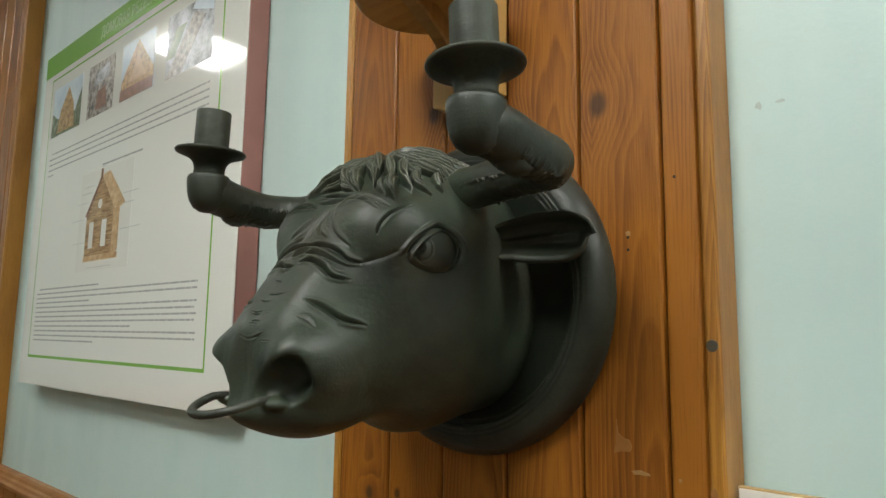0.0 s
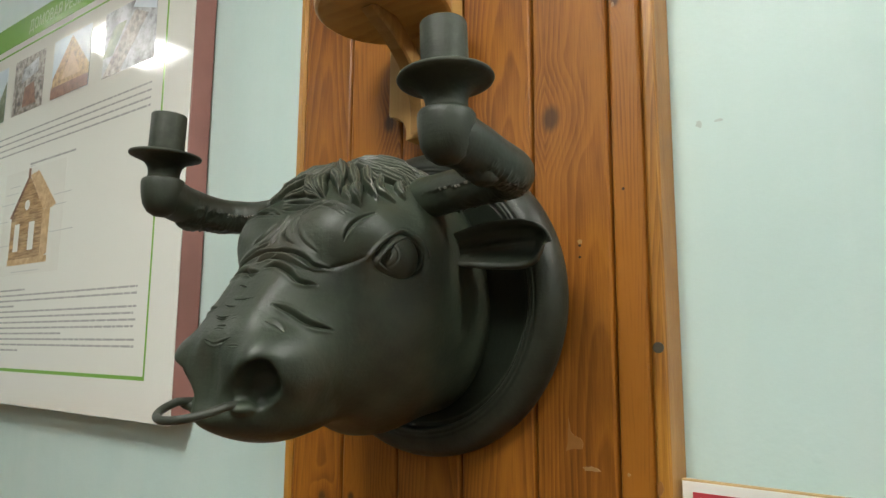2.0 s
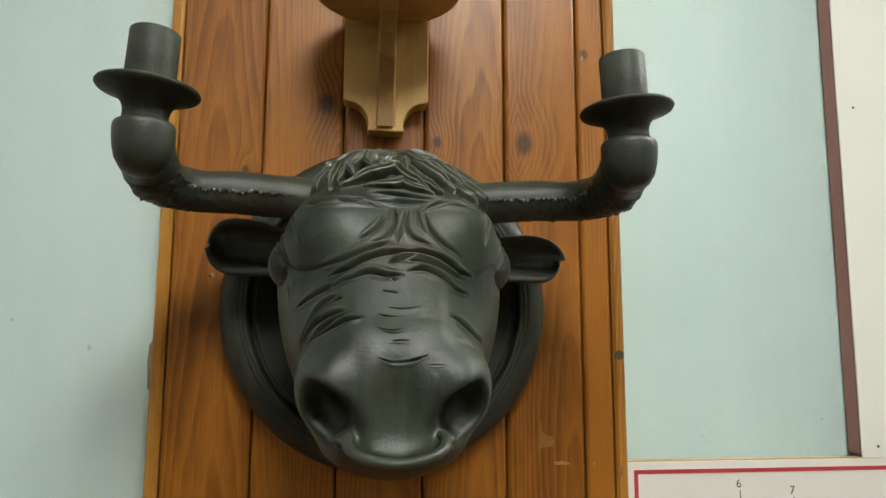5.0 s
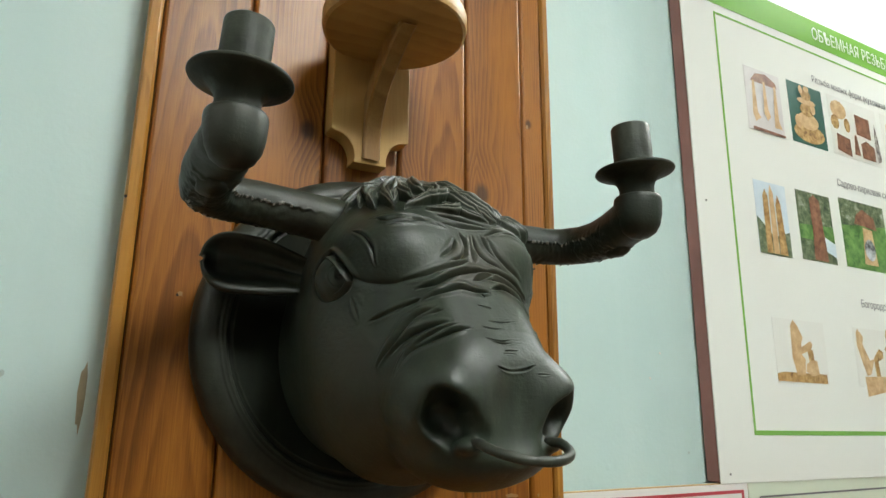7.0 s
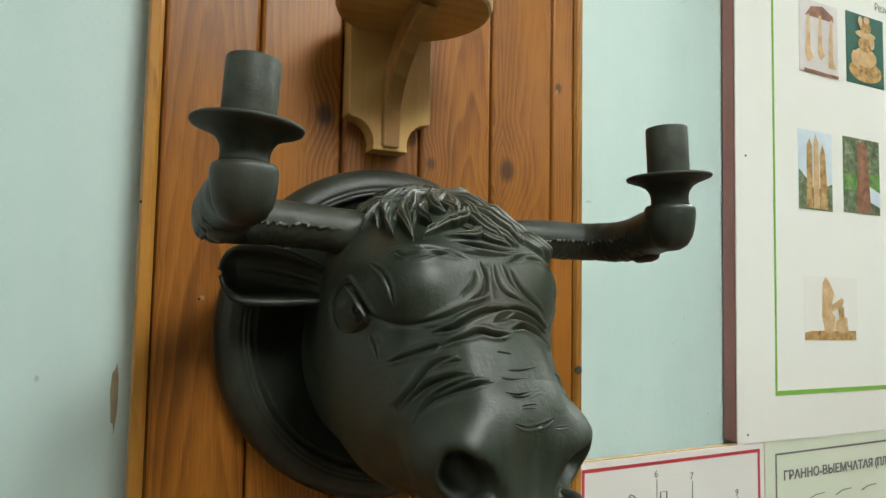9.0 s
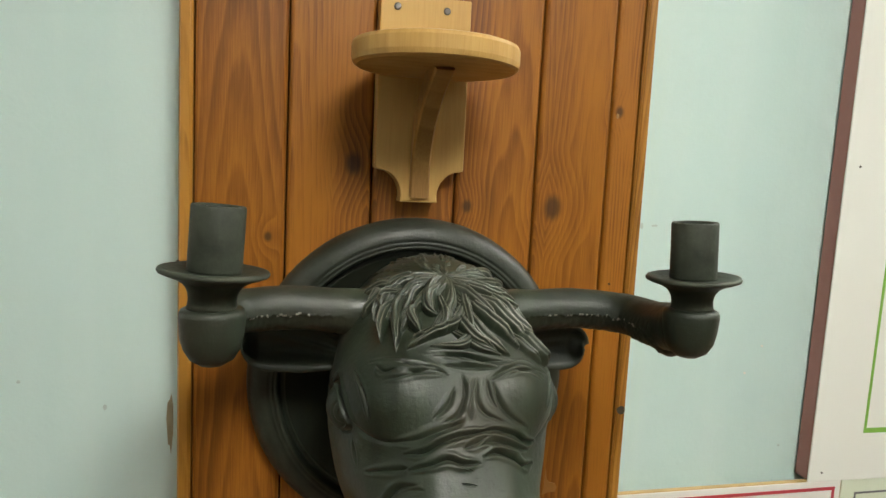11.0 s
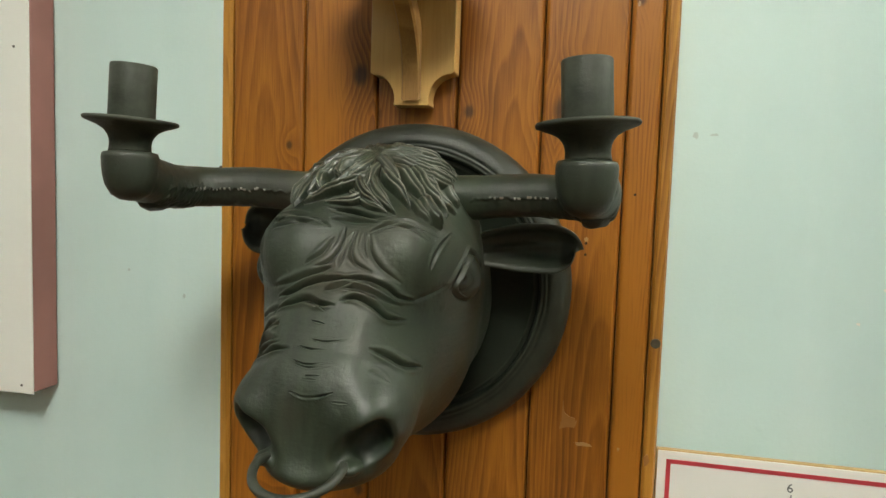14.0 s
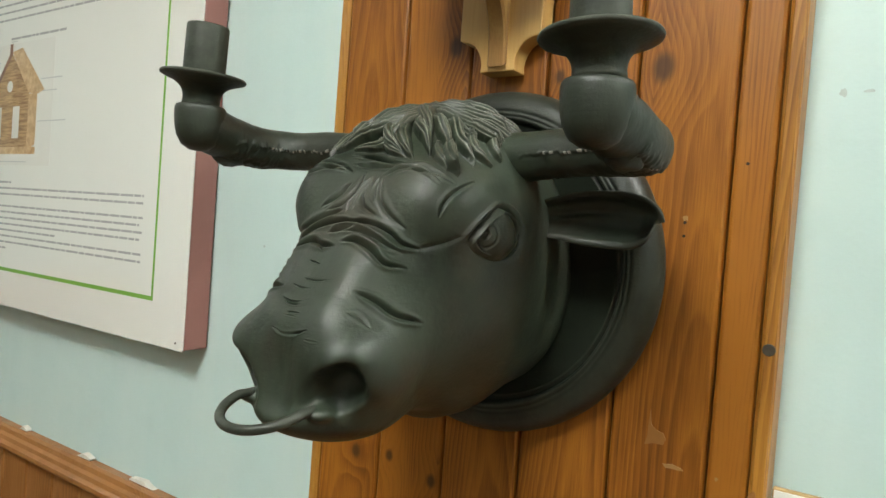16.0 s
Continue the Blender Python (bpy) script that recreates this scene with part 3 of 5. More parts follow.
for a, b, c in ((0.175, 0.240, 0.305), (0.160, 0.225, 0.355), (0.190, 0.245, 0.390), (0.205, 0.258, 0.410), (0.405, 0.47, 0.388), (0.40, 0.455, 0.368), (0.40, 0.485, 0.318), (0.258, 0.37, 0.250), (0.30, 0.32, 0.458), (0.22, 0.265, 0.424)):
    flat("pointer_line", a + GX, b + GX, c, c + 0.0016, M_PALE_INK, lg, -0.0004, "", 0.0003)
bars(BL, 0.075, 0.788, 0.2135, 12, 0.0104, 0.0034, 0.5, None, 5, (0.47, 1, 1, 0.42, 1, 0.99, 1, 0.995, 0.68, 1, 1, 0.46))

# right: sculptural carving
BR = board_frame("display_board", (0.0065, 0.656, 1.4310, 0.5), 0.890, 0.800, "white display board on sculptural carving with rows of small photos")
tagged(BR, "", "", "display boards")
flat("header_band", 0.0, 0.89, 0.745, 0.800, M_GREEN, BR, 0.0, "green header band")
text("title", "ОБЪЕМНАЯ РЕЗЬБА", 0.034, M_WHITE_INK, BR, 0.338, -0.0008, 0.760, 0.248, "white Cyrillic title")
for a in ((0.074, 0.818, 0.0620, 0.0685), (0.074, 0.818, 0.7265, 0.730), (0.074, 0.0780, 0.0685, 0.7265), (0.814, 0.818, 0.0685, 0.7265)):
    flat("border_line", a[0], a[1], a[2], a[3], M_GREEN, BR, 0.0)
text("heading", "Резьба малых форм (кухонная утварь)", 0.018, M_HEAD_INK, BR, 0.319, -0.0006, 0.668, 0.285)
text("heading", "Садово-парковая скульптура", 0.018, M_HEAD_INK, BR, 0.352, -0.0006, 0.479, 0.217)
text("heading", "Богородская игрушка", 0.018, M_HEAD_INK, BR, 0.372, -0.0006, 0.268, 0.162)
picture(BR, 0.134, 0.223, 0.537, 0.650, P_LILAC, [(P_BROWN, [(0.15, 0.78), (0.3, 0.92), (0.6, 0.96), (0.88, 0.86), (0.9, 0.78)]), (P_TAN, [(0.20, 0.8), (0.26, 0.8), (0.28, 0.3), (0.36, 0.22), (0.2, 0.14), (0.14, 0.26)]), (P_TAN, [(0.5, 0.82), (0.56, 0.82), (0.58, 0.4), (0.64, 0.28), (0.54, 0.2), (0.46, 0.3)]), (P_TAN, [(0.8, 0.8), (0.86, 0.8), (0.86, 0.25), (0.94, 0.12), (0.72, 0.12)]), (P_BROWN, [(0.1, 0.0), (1, 0.0), (1, 0.04), (0.1, 0.05)])], "photo of a carved wooden spoon rack")
picture(BR, 0.244, 0.339, 0.539, 0.653, P_TEAL, [(P_CARVED, oval(0.5, 0.20, 0.44, 0.16)), (P_TAN, oval(0.50, 0.40, 0.30, 0.14)), (P_TAN, oval(0.22, 0.36, 0.10, 0.11)), (P_CARVED, oval(0.5, 0.58, 0.20, 0.11)), (P_TAN, oval(0.5, 0.72, 0.27, 0.055)), (P_CARVED, oval(0.50, 0.83, 0.15, 0.09)), (P_TAN, oval(0.36, 0.90, 0.06, 0.07)), (P_TAN, oval(0.66, 0.62, 0.07, 0.09)), (P_TAN, oval(0.52, 0.93, 0.08, 0.05))], "photo of a carved wooden samovar on teal ground")
g = picture(BR, 0.356, 0.503, 0.540, 0.655, P_WHITE, [(P_TAN, oval(0.2, 0.78, 0.16, 0.16)), (P_CARVED, oval(0.1, 0.55, 0.08, 0.12)), (P_CARVED, oval(0.34, 0.55, 0.06, 0.12)), (P_BROWN, [(0.08, 0.08), (0.36, 0.02), (0.36, 0.32), (0.1, 0.36)]), (P_BROWN, [(0.52, 0.45), (0.82, 0.42), (0.82, 0.78), (0.52, 0.8)]), (P_BROWN, [(0.58, 0.06), (0.86, 0.06), (0.86, 0.3), (0.7, 0.38), (0.58, 0.3)]), (P_BROWN, [(0.42, 0.08), (0.54, 0.08), (0.5, 0.42), (0.46, 0.42)]), (P_GREY, [(0.9, 0.05), (0.99, 0.1), (0.96, 0.5), (0.92, 0.75), (0.88, 0.4)])], "photo of carved brown kitchen boards and scoops")
picture(BR, 0.519, 0.594, 0.542, 0.655, P_WHITE, [(P_TAN, [(0.2, 0.1), (0.5, 0.05), (0.6, 0.5), (0.4, 0.95), (0.2, 0.8)]), (P_BROWN, [(0.55, 0.05), (0.8, 0.1), (0.85, 0.7), (0.65, 0.9)])], "photo of carved wooden ladles")
picture(BR, 0.611, 0.711, 0.542, 0.655, P_TAN, [(P_BROWN, [(0.0, 0.7), (1, 0.8), (1, 1), (0, 1)]), (P_GREY, [(0.2, 0.05), (0.8, 0.05), (0.8, 0.6), (0.2, 0.6)])], "photo of a carved wooden shelf")
picture(BR, 0.726, 0.823, 0.542, 0.655, P_WHITE, [(P_TAN, [(0.2, 0.1), (0.8, 0.1), (0.8, 0.8), (0.2, 0.9)])], "photo of a carved wooden box")
picture(BR, 0.128, 0.204, 0.330, 0.449, P_SKY, [(P_TREES, [(0, 0), (1, 0), (1, 0.35), (0.5, 0.25), (0, 0.5)]), (P_CARVED, [(0.22, 0.02), (0.4, 0.02), (0.40, 0.8), (0.32, 0.9), (0.24, 0.8)]), (P_TAN, [(0.42, 0.02), (0.6, 0.02), (0.58, 0.85), (0.5, 0.98), (0.44, 0.85)]), (P_CARVED, [(0.62, 0.02), (0.86, 0.02), (0.78, 0.72), (0.7, 0.85), (0.62, 0.7)])], "photo of tall carved wooden posts")
picture(BR, 0.231, 0.321, 0.333, 0.451, P_TREES, [(P_GREEN, [(0, 0.3), (1, 0.3), (1, 0.55), (0, 0.5)]), (P_SKY, [(0.6, 0.2), (1.0, 0.1), (1, 0.3), (0.6, 0.4)]), (P_BROWN, [(0.34, 0.02), (0.74, 0.02), (0.68, 0.55), (0.66, 0.9), (0.5, 0.97), (0.36, 0.9), (0.38, 0.5)])], "photo of a carved wooden garden post")
picture(BR, 0.348, 0.478, 0.335, 0.457, P_GREEN, [(P_TREES, [(0, 0.6), (1, 0.7), (1, 1), (0, 1)]), (P_BROWN, [(0.28, 0.66), (0.78, 0.62), (0.74, 0.8), (0.5, 0.9), (0.34, 0.8)]), (P_TAN, [(0.4, 0.08), (0.7, 0.08), (0.66, 0.6), (0.46, 0.62)]), (P_SNOW, oval(0.56, 0.3, 0.12, 0.16))], "photo of a carved mushroom post on grass")
picture(BR, 0.492, 0.574, 0.336, 0.457, P_GREEN, [(P_BROWN, [(0.3, 0.05), (0.7, 0.05), (0.65, 0.85), (0.4, 0.9)])], "photo of a carved post on grass")
picture(BR, 0.589, 0.708, 0.338, 0.458, P_TREES, [(P_GREY, [(0.3, 0.05), (0.75, 0.05), (0.7, 0.7), (0.5, 0.9), (0.35, 0.7)])], "photo of a carved stump in a wood")
picture(BR, 0.723, 0.821, 0.338, 0.458, P_GREEN, [(P_TAN, [(0.3, 0.05), (0.7, 0.05), (0.6, 0.8), (0.4, 0.8)])], "photo of a carved post on grass")


def toy(x, shapes):
    return picture(BR, x, x + 0.122, 0.137, 0.232, P_WHITE, shapes, "photo of a small carved wooden toy")


toy(0.137, [(P_CARVED, [(0.0, 0.13), (0.12, 0.16), (0.96, 0.16), (0.96, 0.01), (0.0, 0.02)]), (P_TAN, [(0.33, 0.9), (0.39, 1.0), (0.47, 0.9), (0.55, 0.73), (0.51, 0.63), (0.49, 0.46), (0.56, 0.38), (0.53, 0.13), (0.37, 0.12), (0.31, 0.4)]), (P_TAN, [(0.37, 0.58), (0.49, 0.56), (0.69, 0.68), (0.73, 0.63), (0.69, 0.54), (0.49, 0.45), (0.38, 0.49)]), (P_CARVED, [(0.61, 0.52), (0.72, 0.54), (0.73, 0.37), (0.63, 0.32)]), (P_TAN, [(0.57, 0.31), (0.69, 0.37), (0.78, 0.37), (0.8, 0.15), (0.65, 0.11), (0.54, 0.19)])])
toy(0.336, [(P_TAN, [(0.14, 0.17), (0.94, 0.21), (0.94, 0.01), (0.16, -0.16)]), (P_TAN, [(0.06, 0.91), (0.1, 0.98), (0.21, 0.86), (0.18, 0.72), (0.3, 0.45), (0.41, 0.49), (0.29, 0.22), (0.2, 0.18), (0.14, 0.36), (0.05, 0.69)]), (P_CARVED, [(0.39, 0.5), (0.54, 0.67), (0.63, 0.62), (0.61, 0.51), (0.49, 0.45), (0.5, 0.19), (0.41, 0.19)]), (P_CARVED, [(0.76, 1.02), (0.84, 1.07), (0.88, 0.98), (0.9, 0.63), (0.86, 0.25), (0.72, 0.24), (0.7, 0.5), (0.74, 0.6), (0.67, 0.67), (0.75, 0.77), (0.73, 0.92)])])
toy(0.491, [(P_TAN, [(0.0, 0.05), (0.9, 0.0), (0.9, 0.15), (0.0, 0.2)]), (P_TAN, [(0.3, 0.2), (0.5, 0.2), (0.62, 0.9), (0.5, 0.7), (0.36, 0.95), (0.2, 0.5)])])
toy(0.651, [(P_TAN, [(0.1, 0.0), (0.9, 0.0), (0.9, 0.15), (0.1, 0.15)]), (P_CARVED, [(0.3, 0.15), (0.7, 0.15), (0.6, 0.85), (0.4, 0.85)])])
part("tack", lathe([(0.0, 0.0012), (0.0012, 0.0009), (0.0016, 0.0)], "y", 10), M_STEEL, BR).location = (0.018, -0.0002, 0.395)
part("tack", lathe([(0.0, 0.0012), (0.0012, 0.0009), (0.0016, 0.0)], "y", 10), M_STEEL, BR).location = (0.018, -0.0002, 0.012)
part("tack", lathe([(0.0, 0.0012), (0.0012, 0.0009), (0.0016, 0.0)], "y", 10), M_STEEL, BL).location = (0.876, -0.0002, 0.010)
part("tack", lathe([(0.0, 0.0012), (0.0012, 0.0009), (0.0016, 0.0)], "y", 10), M_STEEL, BL).location = (0.872, -0.0002, 0.405)


# ---- small signs on the dado rail ----
def sign(x, z, w, h, face, line, edge, label):
    e = tagged(empty("sign", x, 0.657, z), label, "sign", "small signs")
    part("plate", box(0, w, 0.0012, 0.0075, 0.0, h, 0.001), M_SIGN_EDGE, e, "raw hardboard edge")
    part("batten", box(0.03, w - 0.03, 0.0077, WALL_Y - 0.002 - 0.657, 0.0, h - 0.05), M_SIGN_EDGE, e)
    part("paper", box(0.0012, w - 0.0012, 0.0, 0.0011, 0.0012, h - 0.0015), face, e)
    m, t = edge
    for a in ((m, w - m, h - m - t, h - m), (m, w - m, m, m + t), (m, m + t, m + t, h - m - t), (w - m - t, w - m, m + t, h - m - t)):
        flat("border_line", a[0], a[1], a[2], a[3], line, e, 0.0)
    return e


S1 = sign(-0.2615, 1.1965, 0.3195, 0.2355, M_SIGN, M_RED, (0.0095, 0.0042), "white sign with a red border and a numbered line drawing")
for n, x, z in (("6", 0.121, 0.2065), ("7", 0.181, 0.1985), ("9", 0.262, 0.1685)):
    text("number", n, 0.0125, M_INK, S1, x, -0.0006, z)


def stroke(name, pts, r, parent, mat):
    return part(name, tube([(a, -0.0004, b) for a, b in pts], r, 6), mat, parent)


stroke("pointer_line", [(0.125, 0.204), (0.125, 0.160)], 0.0005, S1, M_INK)
stroke("pointer_line", [(0.185, 0.196), (0.184, 0.145)], 0.0005, S1, M_INK)
stroke("pointer_line", [(0.266, 0.166), (0.285, 0.135)], 0.0005, S1, M_INK)
for pts in ([(0.080, 0.186), (0.083, 0.190), (0.088, 0.188), (0.099, 0.176), (0.102, 0.164), (0.094, 0.156), (0.086, 0.162), (0.080, 0.186)], [(0.089, 0.170), (0.096, 0.166), (0.099, 0.160)], [(0.082, 0.184), (0.087, 0.182)],
            [(0.112, 0.150), (0.113, 0.163), (0.130, 0.166), (0.131, 0.188), (0.141, 0.188), (0.141, 0.166), (0.160, 0.165), (0.161, 0.150)], [(0.131, 0.166), (0.141, 0.166)], [(0.113, 0.156), (0.160, 0.156)]):
    stroke("drawn_line", pts, 0.0008, S1, M_INK)
S2 = sign(0.0575, 1.1965, 0.52, 0.2385, M_CREAM, M_INK, (0.022, 0.0026), "cream sign with a dark border and a Cyrillic heading")
text("heading", "ГРАННО-ВЫЕМЧАТАЯ", 0.0175, M_INK, S2, 0.0385, -0.0006, 0.179, 0.199, "", 0.0004)
text("heading", "(ПЛОСЧКОВЫ", 0.0175, M_INK, S2, 0.2440, -0.0006, 0.179, 0.112, "", 0.0004)
for x in (0.03, 0.09, 0.15):
    stroke("drawn_line", [(x + 0.06, 0.147), (x + 0.075, 0.152), (x + 0.095, 0.153)], 0.0006, S2, M_INK)


# ---- bracket shelf over the sconce ----
def bracket_shelf():
    e = tagged(empty("bracket_shelf", -0.5155, PANEL_Y, 1.8), "small round pale limewood bracket shelf screwed to the panelling", "shelf")
    w, low, cove = 0.0430, -0.004, 0.0285
    pts = [(-w, 0.155), (-w, low)]
    for i in range(9):
        a = math.pi / 2 * (1 - i / 8)
        pts.append((-w + 0.004 + (cove - 0.006) * math.cos(a) * 0.95, low - 0.026 + 0.024 * math.sin(a)))
    pts.append((-0.0185, low - 0.032))
    full = pts + [(-x, z) for x, z in reversed(pts)]
    part("back_plate", outline(full, -0.022, -0.0005, 0.0012), M_BIRCH, e, "back plate with scooped lower corners")
    rows = [(0.0, 0.0), (0.0675, 0.0), (0.0705, 0.002), (0.0715, 0.006), (0.0715, 0.0165), (0.0701, 0.0195), (0.0672, 0.0205), (0.0, 0.0205)]
    top = part("shelf_top", lathe(rows, "z", 72), M_BIRCH, e, "round shelf top", True)
    top.location = (-0.002, -0.017 - 0.064, 0.080)
    top.data.polygons.foreach_set("use_smooth", [False] * len(top.data.polygons))
    # curved stay
    c = []
    for i in range(25):
        s = i / 24
        c.append((-0.024 - 0.085 * s ** 2.1, -0.030 + 0.108 * s ** 0.72))
    rows = []
    for i, (y, z) in enumerate(c):
        s = i / 24
        h = 0.011 + 0.013 * s
        b = 0.0095 - 0.001 * s
        k = 0.0018
        rows.append([(-b, y, z - 0.0), (-b + k, y - k, z - k), (b - k, y - k, z - k), (b, y, z), (b, y + h, z + h * 0.35), (-b, y + h, z + h * 0.35)])
    part("stay", grid_bm(rows, True, True), M_STAY_SHADED, e, "curved stay under the shelf")
    for x in (-0.0275, 0.0195):
        part("screw", lathe([(0.0, 0.0012), (0.0024, 0.0012), (0.0034, 0.0004), (0.0036, -0.001)], "y", 16), M_STEEL, e).location = (x, -0.0222, 0.1435)
    return e


bracket_shelf()


# ---- the carved sconce: a round plaque, a bull's head and two candle cups ----
# Head places are (x from the middle, distance out of the panel, height).
HEAD_X, MID_Z = -0.5120, 1.588


def to_world(p):
    return np.stack([HEAD_X + p[..., 0], PANEL_Y - p[..., 1], p[..., 2]], -1)


def smin(a, b, k):
    h = np.clip(0.5 + 0.5 * (b - a) / k, 0, 1)
    return b + (a - b) * h - k * h * (1 - h)


def smax(a, b, k):
    return -smin(-a, -b, k)


def ellipsoid(p, c, r):
    q = [(p[i] - c[i]) / r[i] for i in range(3)]
    k0 = np.sqrt(q[0] ** 2 + q[1] ** 2 + q[2] ** 2) + 1e-9
    k1 = np.sqrt((q[0] / r[0]) ** 2 + (q[1] / r[1]) ** 2 + (q[2] / r[2]) ** 2) + 1e-9
    return k0 * (k0 - 1) / k1


def cone(p, a, b, ra, rb, sx=1.0):
    """A bar with round ends whose radius runs from ra to rb; sx widens it."""
    d = [b[i] - a[i] for i in range(3)]
    n = d[0] ** 2 + d[1] ** 2 + d[2] ** 2
    t = np.clip(sum((p[i] - a[i]) * d[i] for i in range(3)) / n, 0, 1)
    return np.sqrt(((p[0] - a[0] - t * d[0]) / sx) ** 2 + (p[1] - a[1] - t * d[1]) ** 2 + (p[2] - a[2] - t * d[2]) ** 2) - (ra + (rb - ra) * t)


def head_field(p):
    """Signed distance of the bare head, alike on both sides."""
    p = (np.abs(p[0]), p[1], p[2])
    f = cone(p, (0, -0.02, 1.580), (0, 0.1108, 1.558), 0.104, 0.0954, 0.82)
    f = smin(f, ellipsoid(p, (0, 0.0825, 1.6336), (0.0793, 0.1068, 0.0865)), 0.03)
    f = smin(f, cone(p, (0, 0.1328, 1.6019), (0, 0.2155, 1.5275), 0.0786, 0.0573, 1.03), 0.03)
    f = smin(f, cone(p, (0, 0.1702, 1.5922), (0, 0.2179, 1.5245), 0.052, 0.0444, 1.02), 0.02)
    f = smin(f, cone(p, (0, 0.1056, 1.5376), (0, 0.2047, 1.5256), 0.070, 0.0389, 0.944), 0.025)
    f = smin(f, ellipsoid(p, (0.042, 0.1227, 1.5892), (0.0371, 0.0655, 0.0641)), 0.03)
    f = smin(f, ellipsoid(p, (0, 0.2200, 1.4900), (0.043, 0.0564, 0.0190)), 0.016)
    f = smin(f, ellipsoid(p, (0, 0.2318, 1.5158), (0.052, 0.0400, 0.0307)), 0.014)
    f = smin(f, ellipsoid(p, (0.0391, 0.2326, 1.5270), (0.0236, 0.0413, 0.0275)), 0.010)
    f = smin(f, ellipsoid(p, (0.0393, 0.1653, 1.6283), (0.040, 0.0482, 0.0384)), 0.018)
    # mouth line and throat
    f = smax(f, -ellipsoid(p, (0, 0.1575, 1.4532), (0.08, 0.0217, 0.0200)), 0.018)
    # a trough down the middle of the nose; nostrils that face sideways and run down and in to the ring
    f = smax(f, -ellipsoid(p, (0, 0.2870, 1.5205), (0.0180, 0.0185, 0.0300)), 0.012)
    f = smax(f, -cone(p, (0.0470, 0.2625, 1.5225), (0.0435, 0.2650, 1.5130), 0.0080, 0.0124), 0.009)
    f = smax(f, -cone(p, (0.0435, 0.2650, 1.5130), (0.0290, 0.2725, 1.5020), 0.0124, 0.0070), 0.009)
    f = smax(f, -cone(p, (0.0425, 0.2520, 1.5150), (0.0370, 0.2560, 1.5080), 0.0092, 0.0086), 0.009)
    f = smin(f, ellipsoid(p, (0.0300, 0.2640, 1.4965), (0.0070, 0.0085, 0.0045)), 0.005)
    # eye hollow
    f = smax(f, -ellipsoid(p, (0.098, 0.151, 1.6130), (0.0165, 0.0225, 0.0150)), 0.008)
    return f


def surface(f, org, h):
    """A mesh of quads on the zero level of a field on a grid."""
    s = f < 0
    nx, ny, nz = f.shape
    c = np.zeros((nx - 1, ny - 1, nz - 1), np.int8)
    for i in (0, 1):
        for j in (0, 1):
            for k in (0, 1):
                c += s[i:nx - 1 + i, j:ny - 1 + j, k:nz - 1 + k]
    act = np.argwhere((c > 0) & (c < 8))
    idx = -np.ones(c.shape, np.int64)
    idx[act[:, 0], act[:, 1], act[:, 2]] = np.arange(len(act))
    tot, num = np.zeros((len(act), 3)), np.zeros(len(act))
    for ax in range(3):
        for u in (0, 1):
            for v in (0, 1):
                o = [0, 0, 0]
                o[(ax + 1) % 3], o[(ax + 2) % 3] = u, v
                a = act + o
                e = [0, 0, 0]
                e[ax] = 1
                b = a + e
                fa, fb = f[a[:, 0], a[:, 1], a[:, 2]], f[b[:, 0], b[:, 1], b[:, 2]]
                m = (fa < 0) != (fb < 0)
                t = np.where(m, fa / np.where(m, fa - fb, 1), 0)
                q = a.astype(float)
                q[:, ax] += t
                tot[m] += q[m]
                num[m] += 1
    verts = tot / num[:, None] * h + org
    faces = []
    for ax in range(3):
        sl = [slice(None)] * 3
        sl2 = [slice(None)] * 3
        sl[ax], sl2[ax] = slice(0, -1), slice(1, None)
        a, b = s[tuple(sl)], s[tuple(sl2)]
        e = np.argwhere(a != b)
        i1, i2 = (ax + 1) % 3, (ax + 2) % 3
        e = e[(e[:, i1] > 0) & (e[:, i2] > 0) & (e[:, i1] < c.shape[i1]) & (e[:, i2] < c.shape[i2])]
        flip = a[e[:, 0], e[:, 1], e[:, 2]]
        q = []
        for u, v in ((-1, -1), (0, -1), (0, 0), (-1, 0)):
            g = e.copy()
            g[:, i1] += u
            g[:, i2] += v
            q.append(idx[g[:, 0], g[:, 1], g[:, 2]])
        q = np.stack(q, 1)
        q[~flip] = q[~flip][:, ::-1]
        faces.append(q)
    return verts, np.concatenate(faces)


def curve3(pts, n=14):
    """A smooth line through a few points."""
    p = [np.array(v, float) for v in pts]
    p = [2 * p[0] - p[1]] + p + [2 * p[-1] - p[-2]]
    out = []
    for i in range(1, len(p) - 2):
        for k in range(n):
            t = k / n
            out.append(0.5 * (2 * p[i] + (p[i + 1] - p[i - 1]) * t + (2 * p[i - 1] - 5 * p[i] + 4 * p[i + 1] - p[i + 2]) * t * t + (3 * p[i] - p[i - 1] - 3 * p[i + 1] + p[i + 2]) * t ** 3))
    out.append(p[-2])
    return np.array(out)


def near_line(v, line):
    """For points near a line: their index, distance to it and how far along it (0 to 1) the nearest place lies."""
    lo, hi = line.min(0) - 0.012, line.max(0) + 0.012
    ids = np.nonzero(((v > lo) & (v < hi)).all(1))[0]
    q = v[ids]
    best, along = np.full(len(ids), 9.0), np.zeros(len(ids))
    n = len(line) - 1
    for i in range(n):
        a, d = line[i], line[i + 1] - line[i]
        t = np.clip(((q - a) @ d) / (d @ d + 1e-12), 0, 1)
        r = np.linalg.norm(q - a - t[:, None] * d, axis=1)
        m = r < best
        best[m], along[m] = r[m], (i + t[m]) / n
    return ids, best, along


